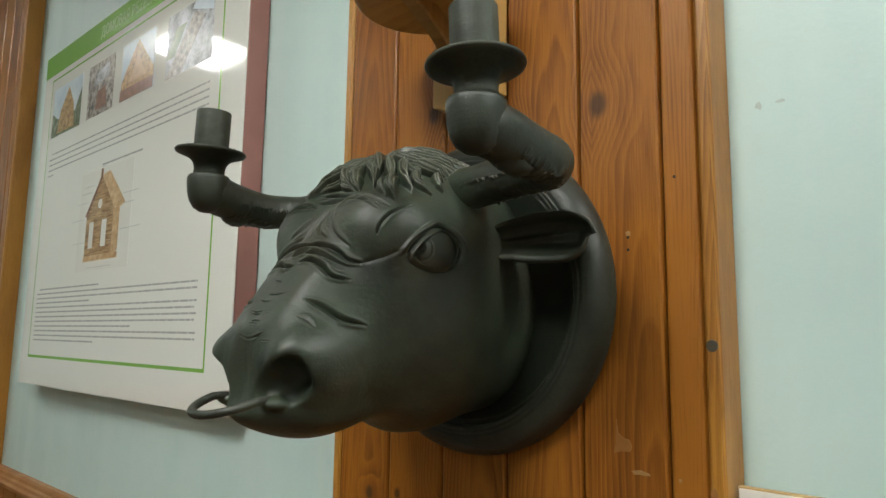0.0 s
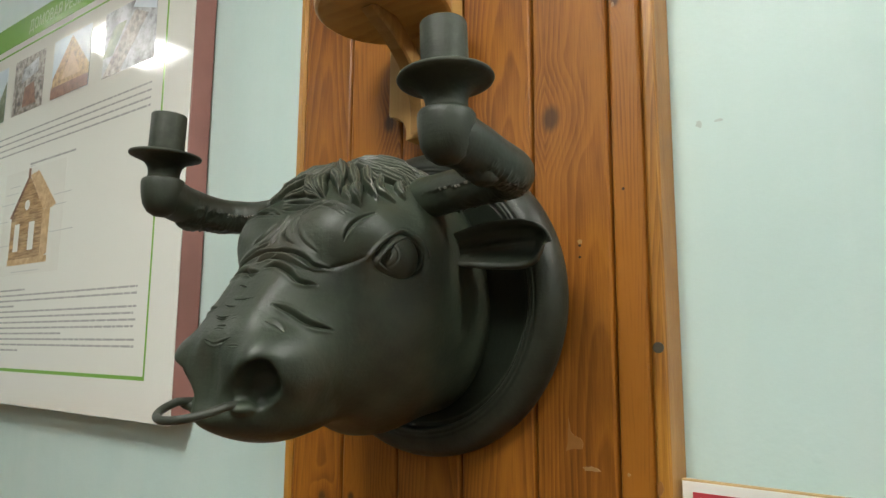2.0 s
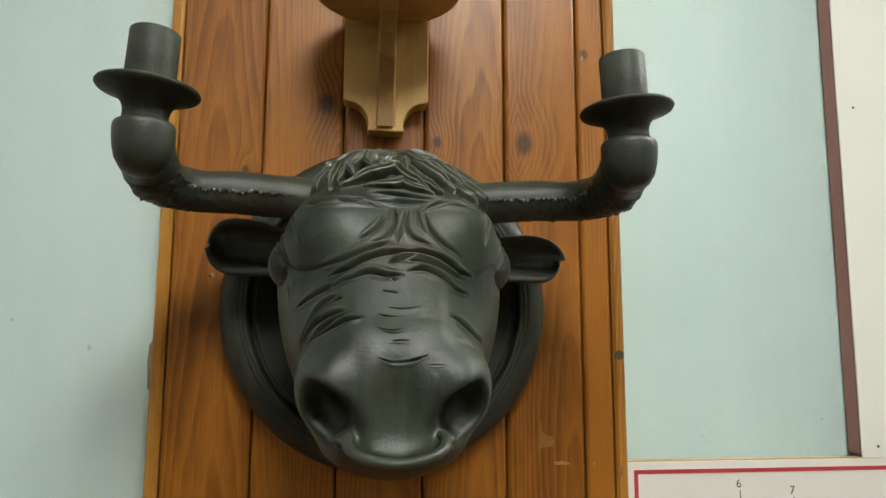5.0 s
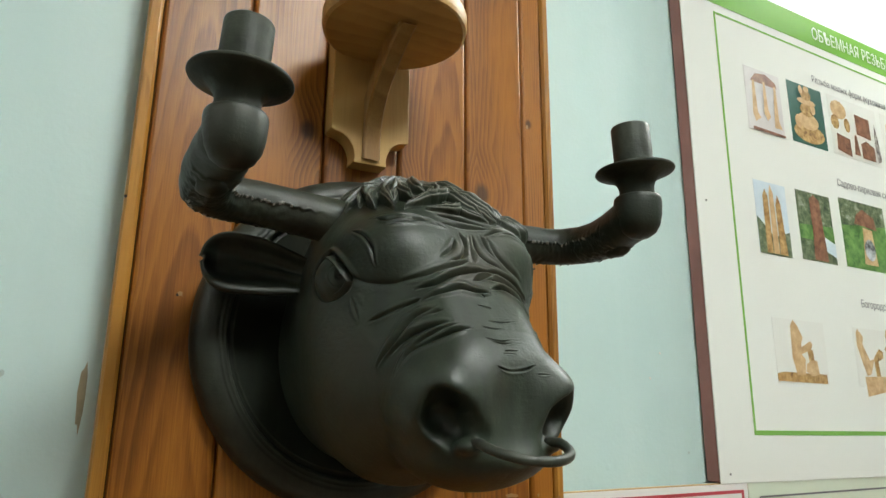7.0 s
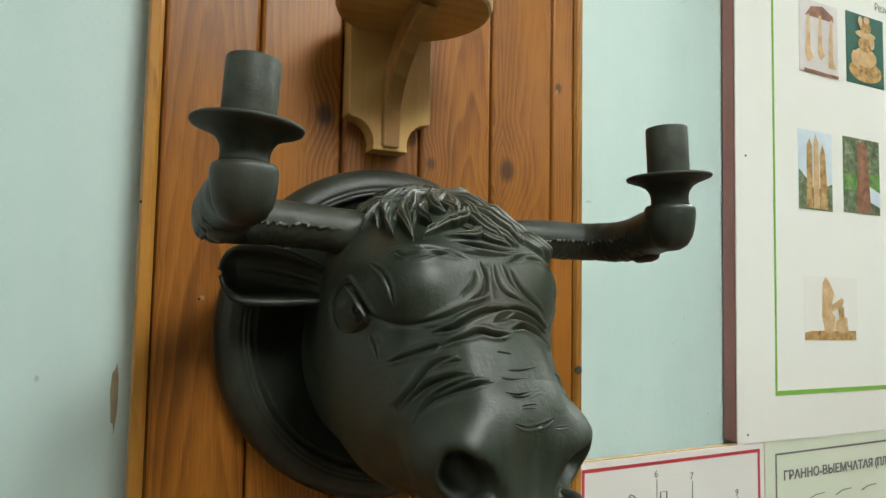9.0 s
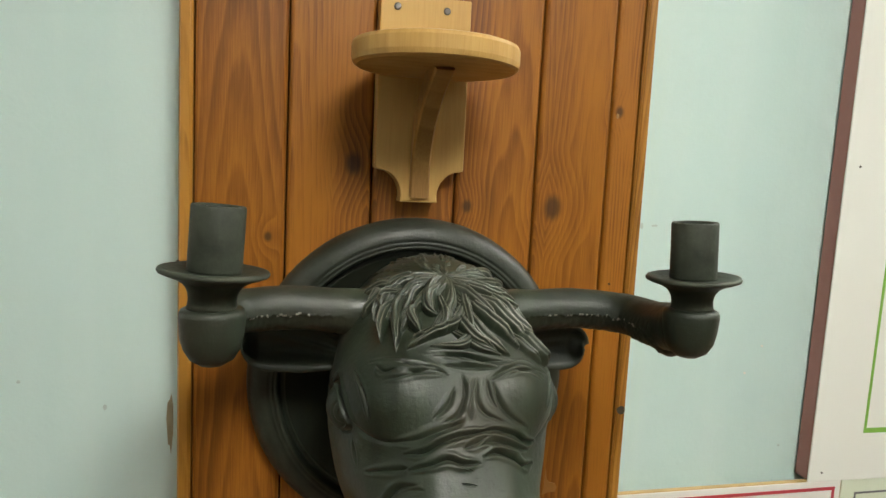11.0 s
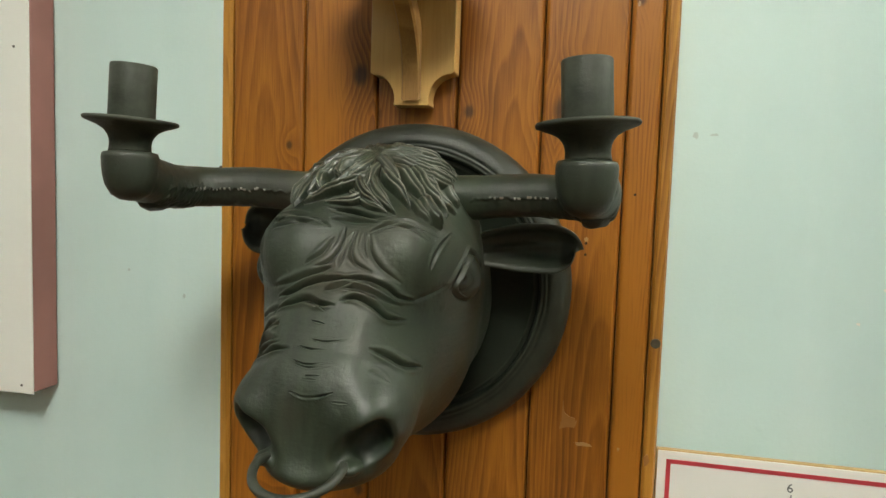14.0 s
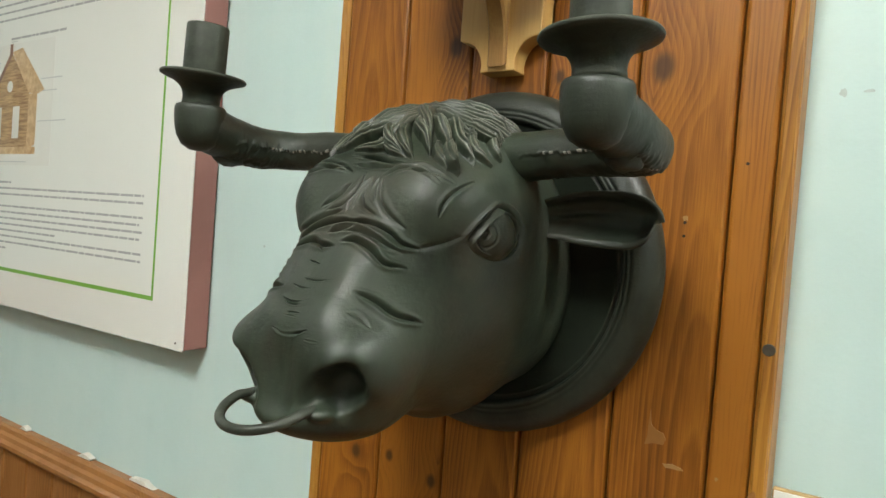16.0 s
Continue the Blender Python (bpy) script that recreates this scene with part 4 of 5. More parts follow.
def carve(v, disp, pts, depth, width, lip=0.0, both=True):
    """A tapering groove (depth > 0) or ridge (depth < 0) along a line, with raised lips beside it."""
    for sgn in (1, -1) if both else (1,):
        line = curve3([(p[0] * sgn, p[1], p[2]) for p in pts])
        ids, r, t = near_line(v, line)
        w = width * (0.45 + 0.55 * np.sin(np.pi * np.clip(t, 0.02, 0.98)))
        fade = np.clip(np.minimum(t, 1 - t) * 6 + 0.15, 0, 1)
        d = -depth * 1.15 * np.exp(-(r / (0.72 * w)) ** 1.2) + lip * np.exp(-((r - 2.3 * w) / (1.3 * w)) ** 2)
        disp[ids] += d * fade


def wrinkles(v, disp):
    """Folds, cracks and eyelids."""
    # folds across the bridge, under the brows
    carve(v, disp, [(-0.0503, 0.2104, 1.6048), (-0.0342, 0.2184, 1.6095), (-0.0156, 0.2210, 1.6175), (-0.0025, 0.2199, 1.6219)], 0.002, 0.002, 0.001, False)
    carve(v, disp, [(-0.0438, 0.2164, 1.5983), (-0.0318, 0.2233, 1.6023), (-0.0193, 0.2245, 1.6096), (-0.0013, 0.2248, 1.6144), (0.0116, 0.2229, 1.6154)], 0.0042, 0.0017, 0.0014, False)
    carve(v, disp, [(-0.0048, 0.2296, 1.6065), (0.0041, 0.2281, 1.6092), (0.0131, 0.2245, 1.6122)], 0.002, 0.0015, 0.0008, False)
    carve(v, disp, [(-0.0413, 0.2238, 1.5899), (-0.0279, 0.2296, 1.5956), (-0.0169, 0.2315, 1.6001), (-0.0063, 0.2351, 1.5981), (0.0051, 0.2352, 1.5982)], 0.0042, 0.0017, 0.0014, False)
    carve(v, disp, [(0.0082, 0.2237, 1.6153), (0.0203, 0.2209, 1.6149), (0.0360, 0.2177, 1.6092), (0.0446, 0.2144, 1.6027), (0.0540, 0.2080, 1.6000)], 0.004, 0.0017, 0.0014, False)
    carve(v, disp, [(0.0057, 0.2287, 1.6079), (0.0154, 0.2261, 1.6094), (0.0264, 0.2237, 1.6064), (0.0372, 0.2203, 1.6005), (0.0462, 0.2151, 1.5968)], 0.002, 0.0016, 0.001, False)
    carve(v, disp, [(0.0087, 0.2325, 1.6012), (0.0192, 0.2291, 1.6024), (0.0305, 0.2274, 1.5974), (0.0404, 0.2249, 1.5894), (0.0506, 0.2155, 1.5869)], 0.0042, 0.0017, 0.0014, False)
    # upright folds between the brows
    carve(v, disp, [(0.0093, 0.2031, 1.6475), (0.0079, 0.2118, 1.6346), (0.0127, 0.2169, 1.6264), (0.0252, 0.2180, 1.6201)], 0.0024, 0.0015, 0.0007, False)
    carve(v, disp, [(-0.0006, 0.2008, 1.6492), (-0.0002, 0.2103, 1.6364), (-0.0071, 0.2174, 1.6258), (-0.0180, 0.2186, 1.6210)], 0.0024, 0.0015, 0.0007, False)
    carve(v, disp, [(0.0075, 0.2028, 1.6474), (0.0030, 0.2131, 1.6323), (0.0016, 0.2199, 1.6220)], 0.0016, 0.0015, 0.0007, False)
    carve(v, disp, [(0.0207, 0.2072, 1.6448), (0.0235, 0.2139, 1.6331), (0.0323, 0.2165, 1.6228), (0.0459, 0.2136, 1.6132)], 0.002, 0.0018, 0.0006, False)
    carve(v, disp, [(-0.0076, 0.2070, 1.6420), (-0.0135, 0.2140, 1.6317), (-0.0242, 0.2171, 1.6237)], 0.0018, 0.0015, 0.0007, False)
    carve(v, disp, [(0.0161, 0.2041, 1.6478), (0.0173, 0.2115, 1.6371), (0.0214, 0.2156, 1.6288)], 0.0014, 0.0013, 0.0006, False)
    # folds above the brows
    carve(v, disp, [(-0.0619, 0.1894, 1.6535), (-0.0576, 0.1958, 1.6521), (-0.0495, 0.1986, 1.6542)], 0.0026, 0.0015, 0.0007, False)
    carve(v, disp, [(-0.0582, 0.2007, 1.6466), (-0.0431, 0.2039, 1.6511), (-0.0234, 0.2008, 1.6539), (-0.0119, 0.2017, 1.6503)], 0.0016, 0.0015, 0.0007, False)
    carve(v, disp, [(-0.0198, 0.1925, 1.6623), (0.0042, 0.1931, 1.6605), (0.0220, 0.1976, 1.6570), (0.0351, 0.1994, 1.6564)], 0.0024, 0.0015, 0.0007, False)
    carve(v, disp, [(-0.0147, 0.1973, 1.6560), (0.0068, 0.1981, 1.6540), (0.0252, 0.2010, 1.6538)], 0.0014, 0.0015, 0.0007, False)
    carve(v, disp, [(0.0202, 0.2058, 1.6469), (0.0346, 0.2025, 1.6532), (0.0478, 0.2023, 1.6517), (0.0614, 0.2002, 1.6440)], 0.0018, 0.0015, 0.0007, False)
    carve(v, disp, [(0.0183, 0.2054, 1.6467), (0.0294, 0.2028, 1.6526), (0.0449, 0.1987, 1.6556), (0.0556, 0.1980, 1.6514), (0.0673, 0.1921, 1.6456)], 0.0018, 0.0015, 0.0007, False)
    carve(v, disp, [(0.0282, 0.2059, 1.6486), (0.0416, 0.2029, 1.6525), (0.0528, 0.2004, 1.6511), (0.0623, 0.1982, 1.6455)], 0.0014, 0.0013, 0.0005, False)
    carve(v, disp, [(-0.0212, 0.1912, 1.6637), (-0.0025, 0.1923, 1.6616), (0.0168, 0.1958, 1.6585), (0.0397, 0.1978, 1.6576)], 0.0013, 0.0015, 0.0007, False)
    carve(v, disp, [(-0.0661, 0.1828, 1.6542), (-0.0390, 0.1980, 1.6575), (-0.0199, 0.1993, 1.6546)], 0.0018, 0.0015, 0.0007, False)
    carve(v, disp, [(-0.0597, 0.1969, 1.6497), (-0.0340, 0.2027, 1.6532), (-0.0171, 0.2024, 1.6508)], 0.0014, 0.0015, 0.0007, False)
    # brow corners and cheeks
    carve(v, disp, [(-0.0753, 0.1748, 1.6457), (-0.0721, 0.1890, 1.6394), (-0.0692, 0.1974, 1.6294), (-0.0662, 0.1998, 1.6164)], 0.002, 0.0012, 0.0006, False)
    carve(v, disp, [(-0.0796, 0.1761, 1.6139), (-0.0710, 0.1906, 1.6056), (-0.0587, 0.2044, 1.6032), (-0.0443, 0.2140, 1.6061)], 0.0018, 0.0032, 0, False)
    carve(v, disp, [(0.0740, 0.1760, 1.6475), (0.0700, 0.1925, 1.6393), (0.0666, 0.2005, 1.6297), (0.0652, 0.2023, 1.6223)], 0.002, 0.0012, 0.0006, False)
    carve(v, disp, [(0.0544, 0.2079, 1.6000), (0.0655, 0.1974, 1.6043), (0.0744, 0.1868, 1.6103)], 0.0014, 0.0034, 0, False)
    carve(v, disp, [(-0.0637, 0.2022, 1.5470), (-0.0575, 0.2170, 1.5635), (-0.0483, 0.2238, 1.5775), (-0.0355, 0.2328, 1.5836)], 0.0026, 0.0018, 0.0012, False)
    carve(v, disp, [(-0.0487, 0.2252, 1.5742), (-0.0408, 0.2308, 1.5792), (-0.0329, 0.2366, 1.5812)], 0.002, 0.0015, 0.0007, False)
    carve(v, disp, [(-0.0597, 0.2157, 1.5536), (-0.0526, 0.2255, 1.5646), (-0.0424, 0.2352, 1.5704), (-0.0299, 0.2444, 1.5722)], 0.0024, 0.0018, 0.001, False)
    carve(v, disp, [(-0.0618, 0.2253, 1.5398), (-0.0544, 0.2310, 1.5541), (-0.0441, 0.2399, 1.5610), (-0.0314, 0.2481, 1.5657), (-0.0198, 0.2520, 1.5688)], 0.0026, 0.0018, 0.0012, False)
    carve(v, disp, [(0.0337, 0.2430, 1.5701), (0.0440, 0.2363, 1.5655), (0.0546, 0.2264, 1.5575), (0.0622, 0.2086, 1.5526)], 0.0026, 0.0018, 0.0012, False)
    carve(v, disp, [(0.0363, 0.2517, 1.5579), (0.0428, 0.2480, 1.5562), (0.0503, 0.2465, 1.5511)], 0.0012, 0.0014, 0.0003, False)
    carve(v, disp, [(-0.0701, 0.1936, 1.5764), (-0.0487, 0.2175, 1.5879), (-0.0421, 0.2226, 1.5912)], 0.002, 0.0015, 0.0007, False)
    carve(v, disp, [(-0.0547, 0.2316, 1.5574), (-0.0412, 0.2397, 1.5657), (-0.0272, 0.2472, 1.5707)], 0.0024, 0.0015, 0.0007, False)
    carve(v, disp, [(-0.0756, 0.1801, 1.5955), (-0.0738, 0.1825, 1.5874), (-0.0724, 0.1861, 1.5786)], 0.0009, 0.0013, 0.0004, False)
    # cracks down the bridge
    carve(v, disp, [(-0.0068, 0.2361, 1.5966), (-0.0000, 0.2385, 1.5939)], 0.0022, 0.00042, 0.0002, False)
    carve(v, disp, [(-0.0087, 0.2423, 1.5878), (0.0018, 0.2438, 1.5864)], 0.0022, 0.00042, 0.0002, False)
    carve(v, disp, [(-0.0050, 0.2504, 1.5768), (0.0061, 0.2506, 1.5761), (0.0194, 0.2470, 1.5765)], 0.0022, 0.00042, 0.0002, False)
    carve(v, disp, [(-0.0143, 0.2516, 1.5718), (-0.0048, 0.2543, 1.5712), (0.0089, 0.2538, 1.5709)], 0.0022, 0.00042, 0.0002, False)
    carve(v, disp, [(-0.0130, 0.2605, 1.5616), (-0.0006, 0.2628, 1.5606), (0.0166, 0.2590, 1.5622)], 0.0022, 0.00042, 0.0002, False)
    carve(v, disp, [(-0.0050, 0.2668, 1.5539), (0.0072, 0.2667, 1.5534)], 0.0022, 0.00042, 0.0002, False)
    carve(v, disp, [(-0.0151, 0.2584, 1.5636), (-0.0029, 0.2616, 1.5626), (0.0140, 0.2584, 1.5641)], 0.0022, 0.00042, 0.0002, False)
    carve(v, disp, [(-0.0028, 0.2660, 1.5560), (0.0082, 0.2652, 1.5560)], 0.0022, 0.00042, 0.0002, False)
    carve(v, disp, [(-0.0086, 0.2366, 1.5959), (0.0000, 0.2370, 1.5958)], 0.0022, 0.00042, 0.0002, False)
    carve(v, disp, [(-0.0046, 0.2491, 1.5782), (0.0125, 0.2480, 1.5782)], 0.0022, 0.00042, 0.0002, False)
    carve(v, disp, [(-0.0105, 0.2696, 1.5448), (-0.0014, 0.2706, 1.5418), (0.0085, 0.2705, 1.5431), (0.0181, 0.2675, 1.5463)], 0.0026, 0.0008, 0.0003, False)
    carve(v, disp, [(0.0185, 0.2696, 1.5407), (0.0291, 0.2684, 1.5403)], 0.0022, 0.0005, 0.0002, False)
    carve(v, disp, [(0.0057, 0.2710, 1.5404), (0.0102, 0.2710, 1.5409)], 0.0022, 0.0005, 0.0002, False)
    # the flat bridge: two soft ridges and a shallow trough between them
    win = np.exp(-((v[:, 2] - 1.568) / 0.030) ** 4) * np.clip((v[:, 1] - 0.165) / 0.02, 0, 1)
    disp += win * (0.0027 * np.exp(-((np.abs(v[:, 0]) - 0.029) / 0.011) ** 2) - 0.0018 * np.exp(-(v[:, 0] / 0.016) ** 2))
    # eyelids, iris and pupil on both sides
    for sgn in (1, -1):
        q = np.stack([v[:, 0] * sgn - 0.081, v[:, 1] - 0.1532, v[:, 2] - 1.6125], 1)
        out = q @ np.array([0.909, 0.417, 0.0])
        u = q @ np.array([-0.417, 0.909, 0.0])
        w = q[:, 2] + np.where(u > 0, 0.20, 0.05) * u
        on = (out > -0.022) & (np.abs(u) < 0.045) & (np.abs(w) < 0.04)
        wide = np.where(u > 0, 0.0200, 0.0180)
        sharp = np.where(u > 0, 1.55, 1.9)
        r = ((np.abs(u) / wide) ** sharp + (np.abs(w) / np.where(w > 0, 0.0140, 0.0120)) ** sharp) ** (1 / sharp)
        up, low = np.clip(w / 0.006, 0, 1), np.clip(-w / 0.006, 0, 1)
        lid = 0.0034 * np.exp(-((r - 1.15) / 0.095) ** 2) * (0.8 + 0.6 * up) - 0.0062 * np.clip((1.02 - r) / 0.07, 0, 1)
        lid += up * (0.0020 * np.exp(-((r - 1.62) / 0.14) ** 2) - 0.0024 * np.exp(-((r - 1.37) / 0.06) ** 2))
        lid -= low * 0.0014 * np.exp(-((r - 1.36) / 0.06) ** 2)
        disp[on] += lid[on]
    # small folds that fan out under the inner corner of the eye
    for k in range(4):
        a = (0.0715 + 0.0025 * k, 0.1825 - 0.0065 * k, 1.5985 - 0.0012 * k)
        carve(v, disp, [a, (a[0] - 0.0020, a[1] + 0.0030, a[2] - 0.0045), (a[0] - 0.0035, a[1] + 0.0045, a[2] - 0.0100)], 0.0011, 0.0011, 0.0005)


def head_normal(p):
    e = 0.001
    g = np.array([float(head_field([np.array(p[j] + (e if j == i else 0)) for j in range(3)]) - head_field([np.array(p[j] - (e if j == i else 0)) for j in range(3)])) for i in range(3)])
    return g / (np.linalg.norm(g) + 1e-9)


def lock(rnd, phi, skip, length, curl, hairline):
    """A lock of hair: a line on the skin that starts from the crown at an angle (0 is forward) and sways."""
    p = np.array([0.0, 0.132, 1.710])
    d = np.array([math.sin(phi), math.cos(phi), -0.25 * math.cos(phi)])
    pts, s, step = [], 0.0, 0.0022
    ph = 2.4 * phi + rnd.uniform(-0.6, 0.6)
    while s < skip + length:
        n = head_normal(p)
        p = p - n * float(head_field([np.array(c) for c in p]))
        d = d - n * (d @ n)
        d /= np.linalg.norm(d) + 1e-9
        if s >= skip:
            pts.append(p.copy())
            a = curl * math.sin((s - skip) / length * 5.2 + ph) * step / 0.010
            d = d * math.cos(a) + np.cross(n, d) * math.sin(a)
        p = p + d * step
        s += step
        if p[2] < hairline or p[1] < 0.022:
            break
    return np.array(pts)


def relief(vr, dr, line, width, height, lift):
    """One lock as a rounded, pointed ridge with two cut lines along it."""
    ids, r, t = near_line(vr, line)
    w = width * np.clip(0.55 + 1.6 * t, 0, 1) * np.clip((1.02 - t) * 2.4, 0.05, 1)
    x = np.clip(1 - (r / w) ** 2, 0, 1)
    h = height * 1.12 * x ** 0.75 * np.clip(0.25 + 2.2 * t, 0, 1) * np.clip((1.1 - t) * 3, 0, 1)
    h -= height * 0.22 * np.exp(-((r - 0.35 * w) / (0.13 * w)) ** 2) * (x > 0)
    h += lift * np.clip(x * 3, 0, 1) * np.clip(t * 3, 0.2, 1)
    dr[ids] = np.maximum(dr[ids], h)


def hair(v, nor):
    """The forelock: many overlapping pointed locks that spread from the crown, coarse in front and fine behind."""
    rnd = random.Random(8)
    disp = np.zeros(len(v))
    region = np.nonzero(v[:, 2] > 1.640)[0]
    vr, dr = v[region], np.zeros(len(region))
    plan = []
    for skip, count, length in ((0.034, 21, 0.046), (0.018, 18, 0.046), (0.002, 13, 0.042)):
        for i in range(count):
            phi = math.radians(-104 + 208 * (i + rnd.uniform(0.3, 0.7)) / count)
            if abs(phi) < 0.95 and skip > 0.015:
                continue
            plan.append((phi, skip + rnd.uniform(-0.005, 0.005), length * rnd.uniform(0.8, 1.2), rnd.uniform(0.0036, 0.0052), rnd.uniform(0.0056, 0.0078) * (0.55 if abs(phi) < 1.0 else 1.0)))
    for i in range(90):
        phi = math.radians(rnd.choice((-1, 1)) * rnd.uniform(95, 178))
        plan.append((phi, rnd.uniform(0.0, 0.075), rnd.uniform(0.010, 0.018), rnd.uniform(0.0015, 0.0022), rnd.uniform(0.0012, 0.0020)))
    for phi, skip, length, width, height in plan:
        line = lock(rnd, phi, max(0.0, skip), length, rnd.uniform(0.30, 0.55), 1.654 + rnd.uniform(0, 0.012))
        if len(line) < 4:
            continue
        relief(vr, dr, line, width, height * (0.55 + 0.45 * min(1.0, skip / 0.02)), 0.0008 * max(0.0, 1 - skip / 0.040))
    # the big locks of the fringe, from root to tip
    relief(vr, dr, curve3([(-0.0481, 0.1119, 1.6980), (-0.0541, 0.1195, 1.6897), (-0.0590, 0.1280, 1.6805)]), 0.0034, 0.0045, 0.0016)
    relief(vr, dr, curve3([(-0.0431, 0.1259, 1.6971), (-0.0509, 0.1316, 1.6878), (-0.0577, 0.1423, 1.6751)]), 0.004, 0.005, 0.0016)
    relief(vr, dr, curve3([(-0.0386, 0.1406, 1.6938), (-0.0475, 0.1472, 1.6827), (-0.0527, 0.1573, 1.6734), (-0.0565, 0.1734, 1.6651)]), 0.0044, 0.0086, 0.0016)
    relief(vr, dr, curve3([(-0.0246, 0.1355, 1.7038), (-0.0390, 0.1495, 1.6884), (-0.0426, 0.1636, 1.6770), (-0.0476, 0.1874, 1.6629)]), 0.0062, 0.0072, 0.0016)
    relief(vr, dr, curve3([(-0.0166, 0.1436, 1.7025), (-0.0271, 0.1578, 1.6899), (-0.0352, 0.1637, 1.6809), (-0.0420, 0.1742, 1.6716)]), 0.0048, 0.006, 0.0016)
    relief(vr, dr, curve3([(-0.0224, 0.1579, 1.6921), (-0.0310, 0.1616, 1.6852), (-0.0305, 0.1724, 1.6774), (-0.0281, 0.1801, 1.6723)]), 0.0046, 0.0086, 0.0016)
    relief(vr, dr, curve3([(-0.0049, 0.1400, 1.7063), (-0.0172, 0.1530, 1.6969), (-0.0189, 0.1654, 1.6877), (-0.0137, 0.1703, 1.6850)]), 0.0052, 0.007, 0.0016)
    relief(vr, dr, curve3([(0.0021, 0.1446, 1.7041), (-0.0038, 0.1646, 1.6913), (-0.0138, 0.1763, 1.6795), (-0.0234, 0.1811, 1.6726)]), 0.005, 0.0066, 0.0016)
    relief(vr, dr, curve3([(0.0082, 0.1606, 1.6938), (-0.0016, 0.1762, 1.6816), (-0.0147, 0.1799, 1.6759), (-0.0400, 0.1880, 1.6647)]), 0.005, 0.0086, 0.0016)
    relief(vr, dr, curve3([(0.0083, 0.1674, 1.6887), (0.0089, 0.1805, 1.6765), (0.0002, 0.1882, 1.6682), (-0.0228, 0.1881, 1.6667)]), 0.005, 0.0055, 0.0016)
    relief(vr, dr, curve3([(0.0104, 0.1466, 1.7023), (0.0083, 0.1658, 1.6899), (0.0085, 0.1792, 1.6777), (0.0035, 0.1882, 1.6680)]), 0.0044, 0.006, 0.0016)
    relief(vr, dr, curve3([(0.0022, 0.1565, 1.6972), (0.0127, 0.1774, 1.6788), (0.0230, 0.1864, 1.6683), (0.0361, 0.1954, 1.6599)]), 0.0058, 0.007, 0.0016)
    relief(vr, dr, curve3([(-0.0013, 0.1648, 1.6912), (0.0036, 0.1792, 1.6785), (0.0122, 0.1861, 1.6694), (0.0266, 0.1923, 1.6627)]), 0.0048, 0.0092, 0.0016)
    relief(vr, dr, curve3([(0.0125, 0.1553, 1.6966), (0.0208, 0.1684, 1.6846), (0.0312, 0.1744, 1.6754), (0.0448, 0.1884, 1.6633)]), 0.005, 0.0092, 0.0016)
    relief(vr, dr, curve3([(0.0204, 0.1496, 1.6980), (0.0301, 0.1571, 1.6887), (0.0416, 0.1664, 1.6761), (0.0584, 0.1833, 1.6599)]), 0.0052, 0.0092, 0.0016)
    relief(vr, dr, curve3([(0.0293, 0.1379, 1.7006), (0.0401, 0.1517, 1.6861), (0.0522, 0.1635, 1.6713), (0.0679, 0.1682, 1.6580)]), 0.005, 0.0092, 0.0016)
    relief(vr, dr, curve3([(0.0438, 0.1605, 1.6778), (0.0526, 0.1773, 1.6656), (0.0606, 0.1862, 1.6569), (0.0676, 0.1869, 1.6497)]), 0.0052, 0.0092, 0.0016)
    relief(vr, dr, curve3([(0.0410, 0.1289, 1.6974), (0.0497, 0.1461, 1.6814), (0.0605, 0.1560, 1.6680), (0.0702, 0.1482, 1.6601)]), 0.0046, 0.0055, 0.0016)
    relief(vr, dr, curve3([(0.0473, 0.1096, 1.6993), (0.0571, 0.1286, 1.6827), (0.0637, 0.1346, 1.6716), (0.0691, 0.1326, 1.6651)]), 0.004, 0.005, 0.0016)
    relief(vr, dr, curve3([(0.0385, 0.1694, 1.6758), (0.0464, 0.1812, 1.6666), (0.0539, 0.1882, 1.6596), (0.0616, 0.1911, 1.6529)]), 0.0042, 0.005, 0.0016)
    relief(vr, dr, curve3([(-0.0089, 0.1554, 1.6973), (-0.0080, 0.1729, 1.6839), (-0.0137, 0.1802, 1.6756), (-0.0339, 0.1792, 1.6715)]), 0.0048, 0.0092, 0.0016)
    relief(vr, dr, curve3([(-0.0074, 0.1788, 1.6784), (0.0054, 0.1861, 1.6705), (0.0181, 0.1907, 1.6643), (0.0302, 0.1947, 1.6603)]), 0.0036, 0.0045, 0.0016)
    relief(vr, dr, curve3([(-0.0263, 0.1453, 1.6982), (-0.0464, 0.1338, 1.6916), (-0.0545, 0.1520, 1.6823), (-0.0585, 0.1717, 1.6688)]), 0.0046, 0.0092, 0.0016)
    relief(vr, dr, curve3([(0.0032, 0.1420, 1.7054), (0.0112, 0.1518, 1.6991), (0.0238, 0.1629, 1.6877), (0.0325, 0.1719, 1.6769)]), 0.0048, 0.0068, 0.0016)
    disp[region] = dr
    return disp


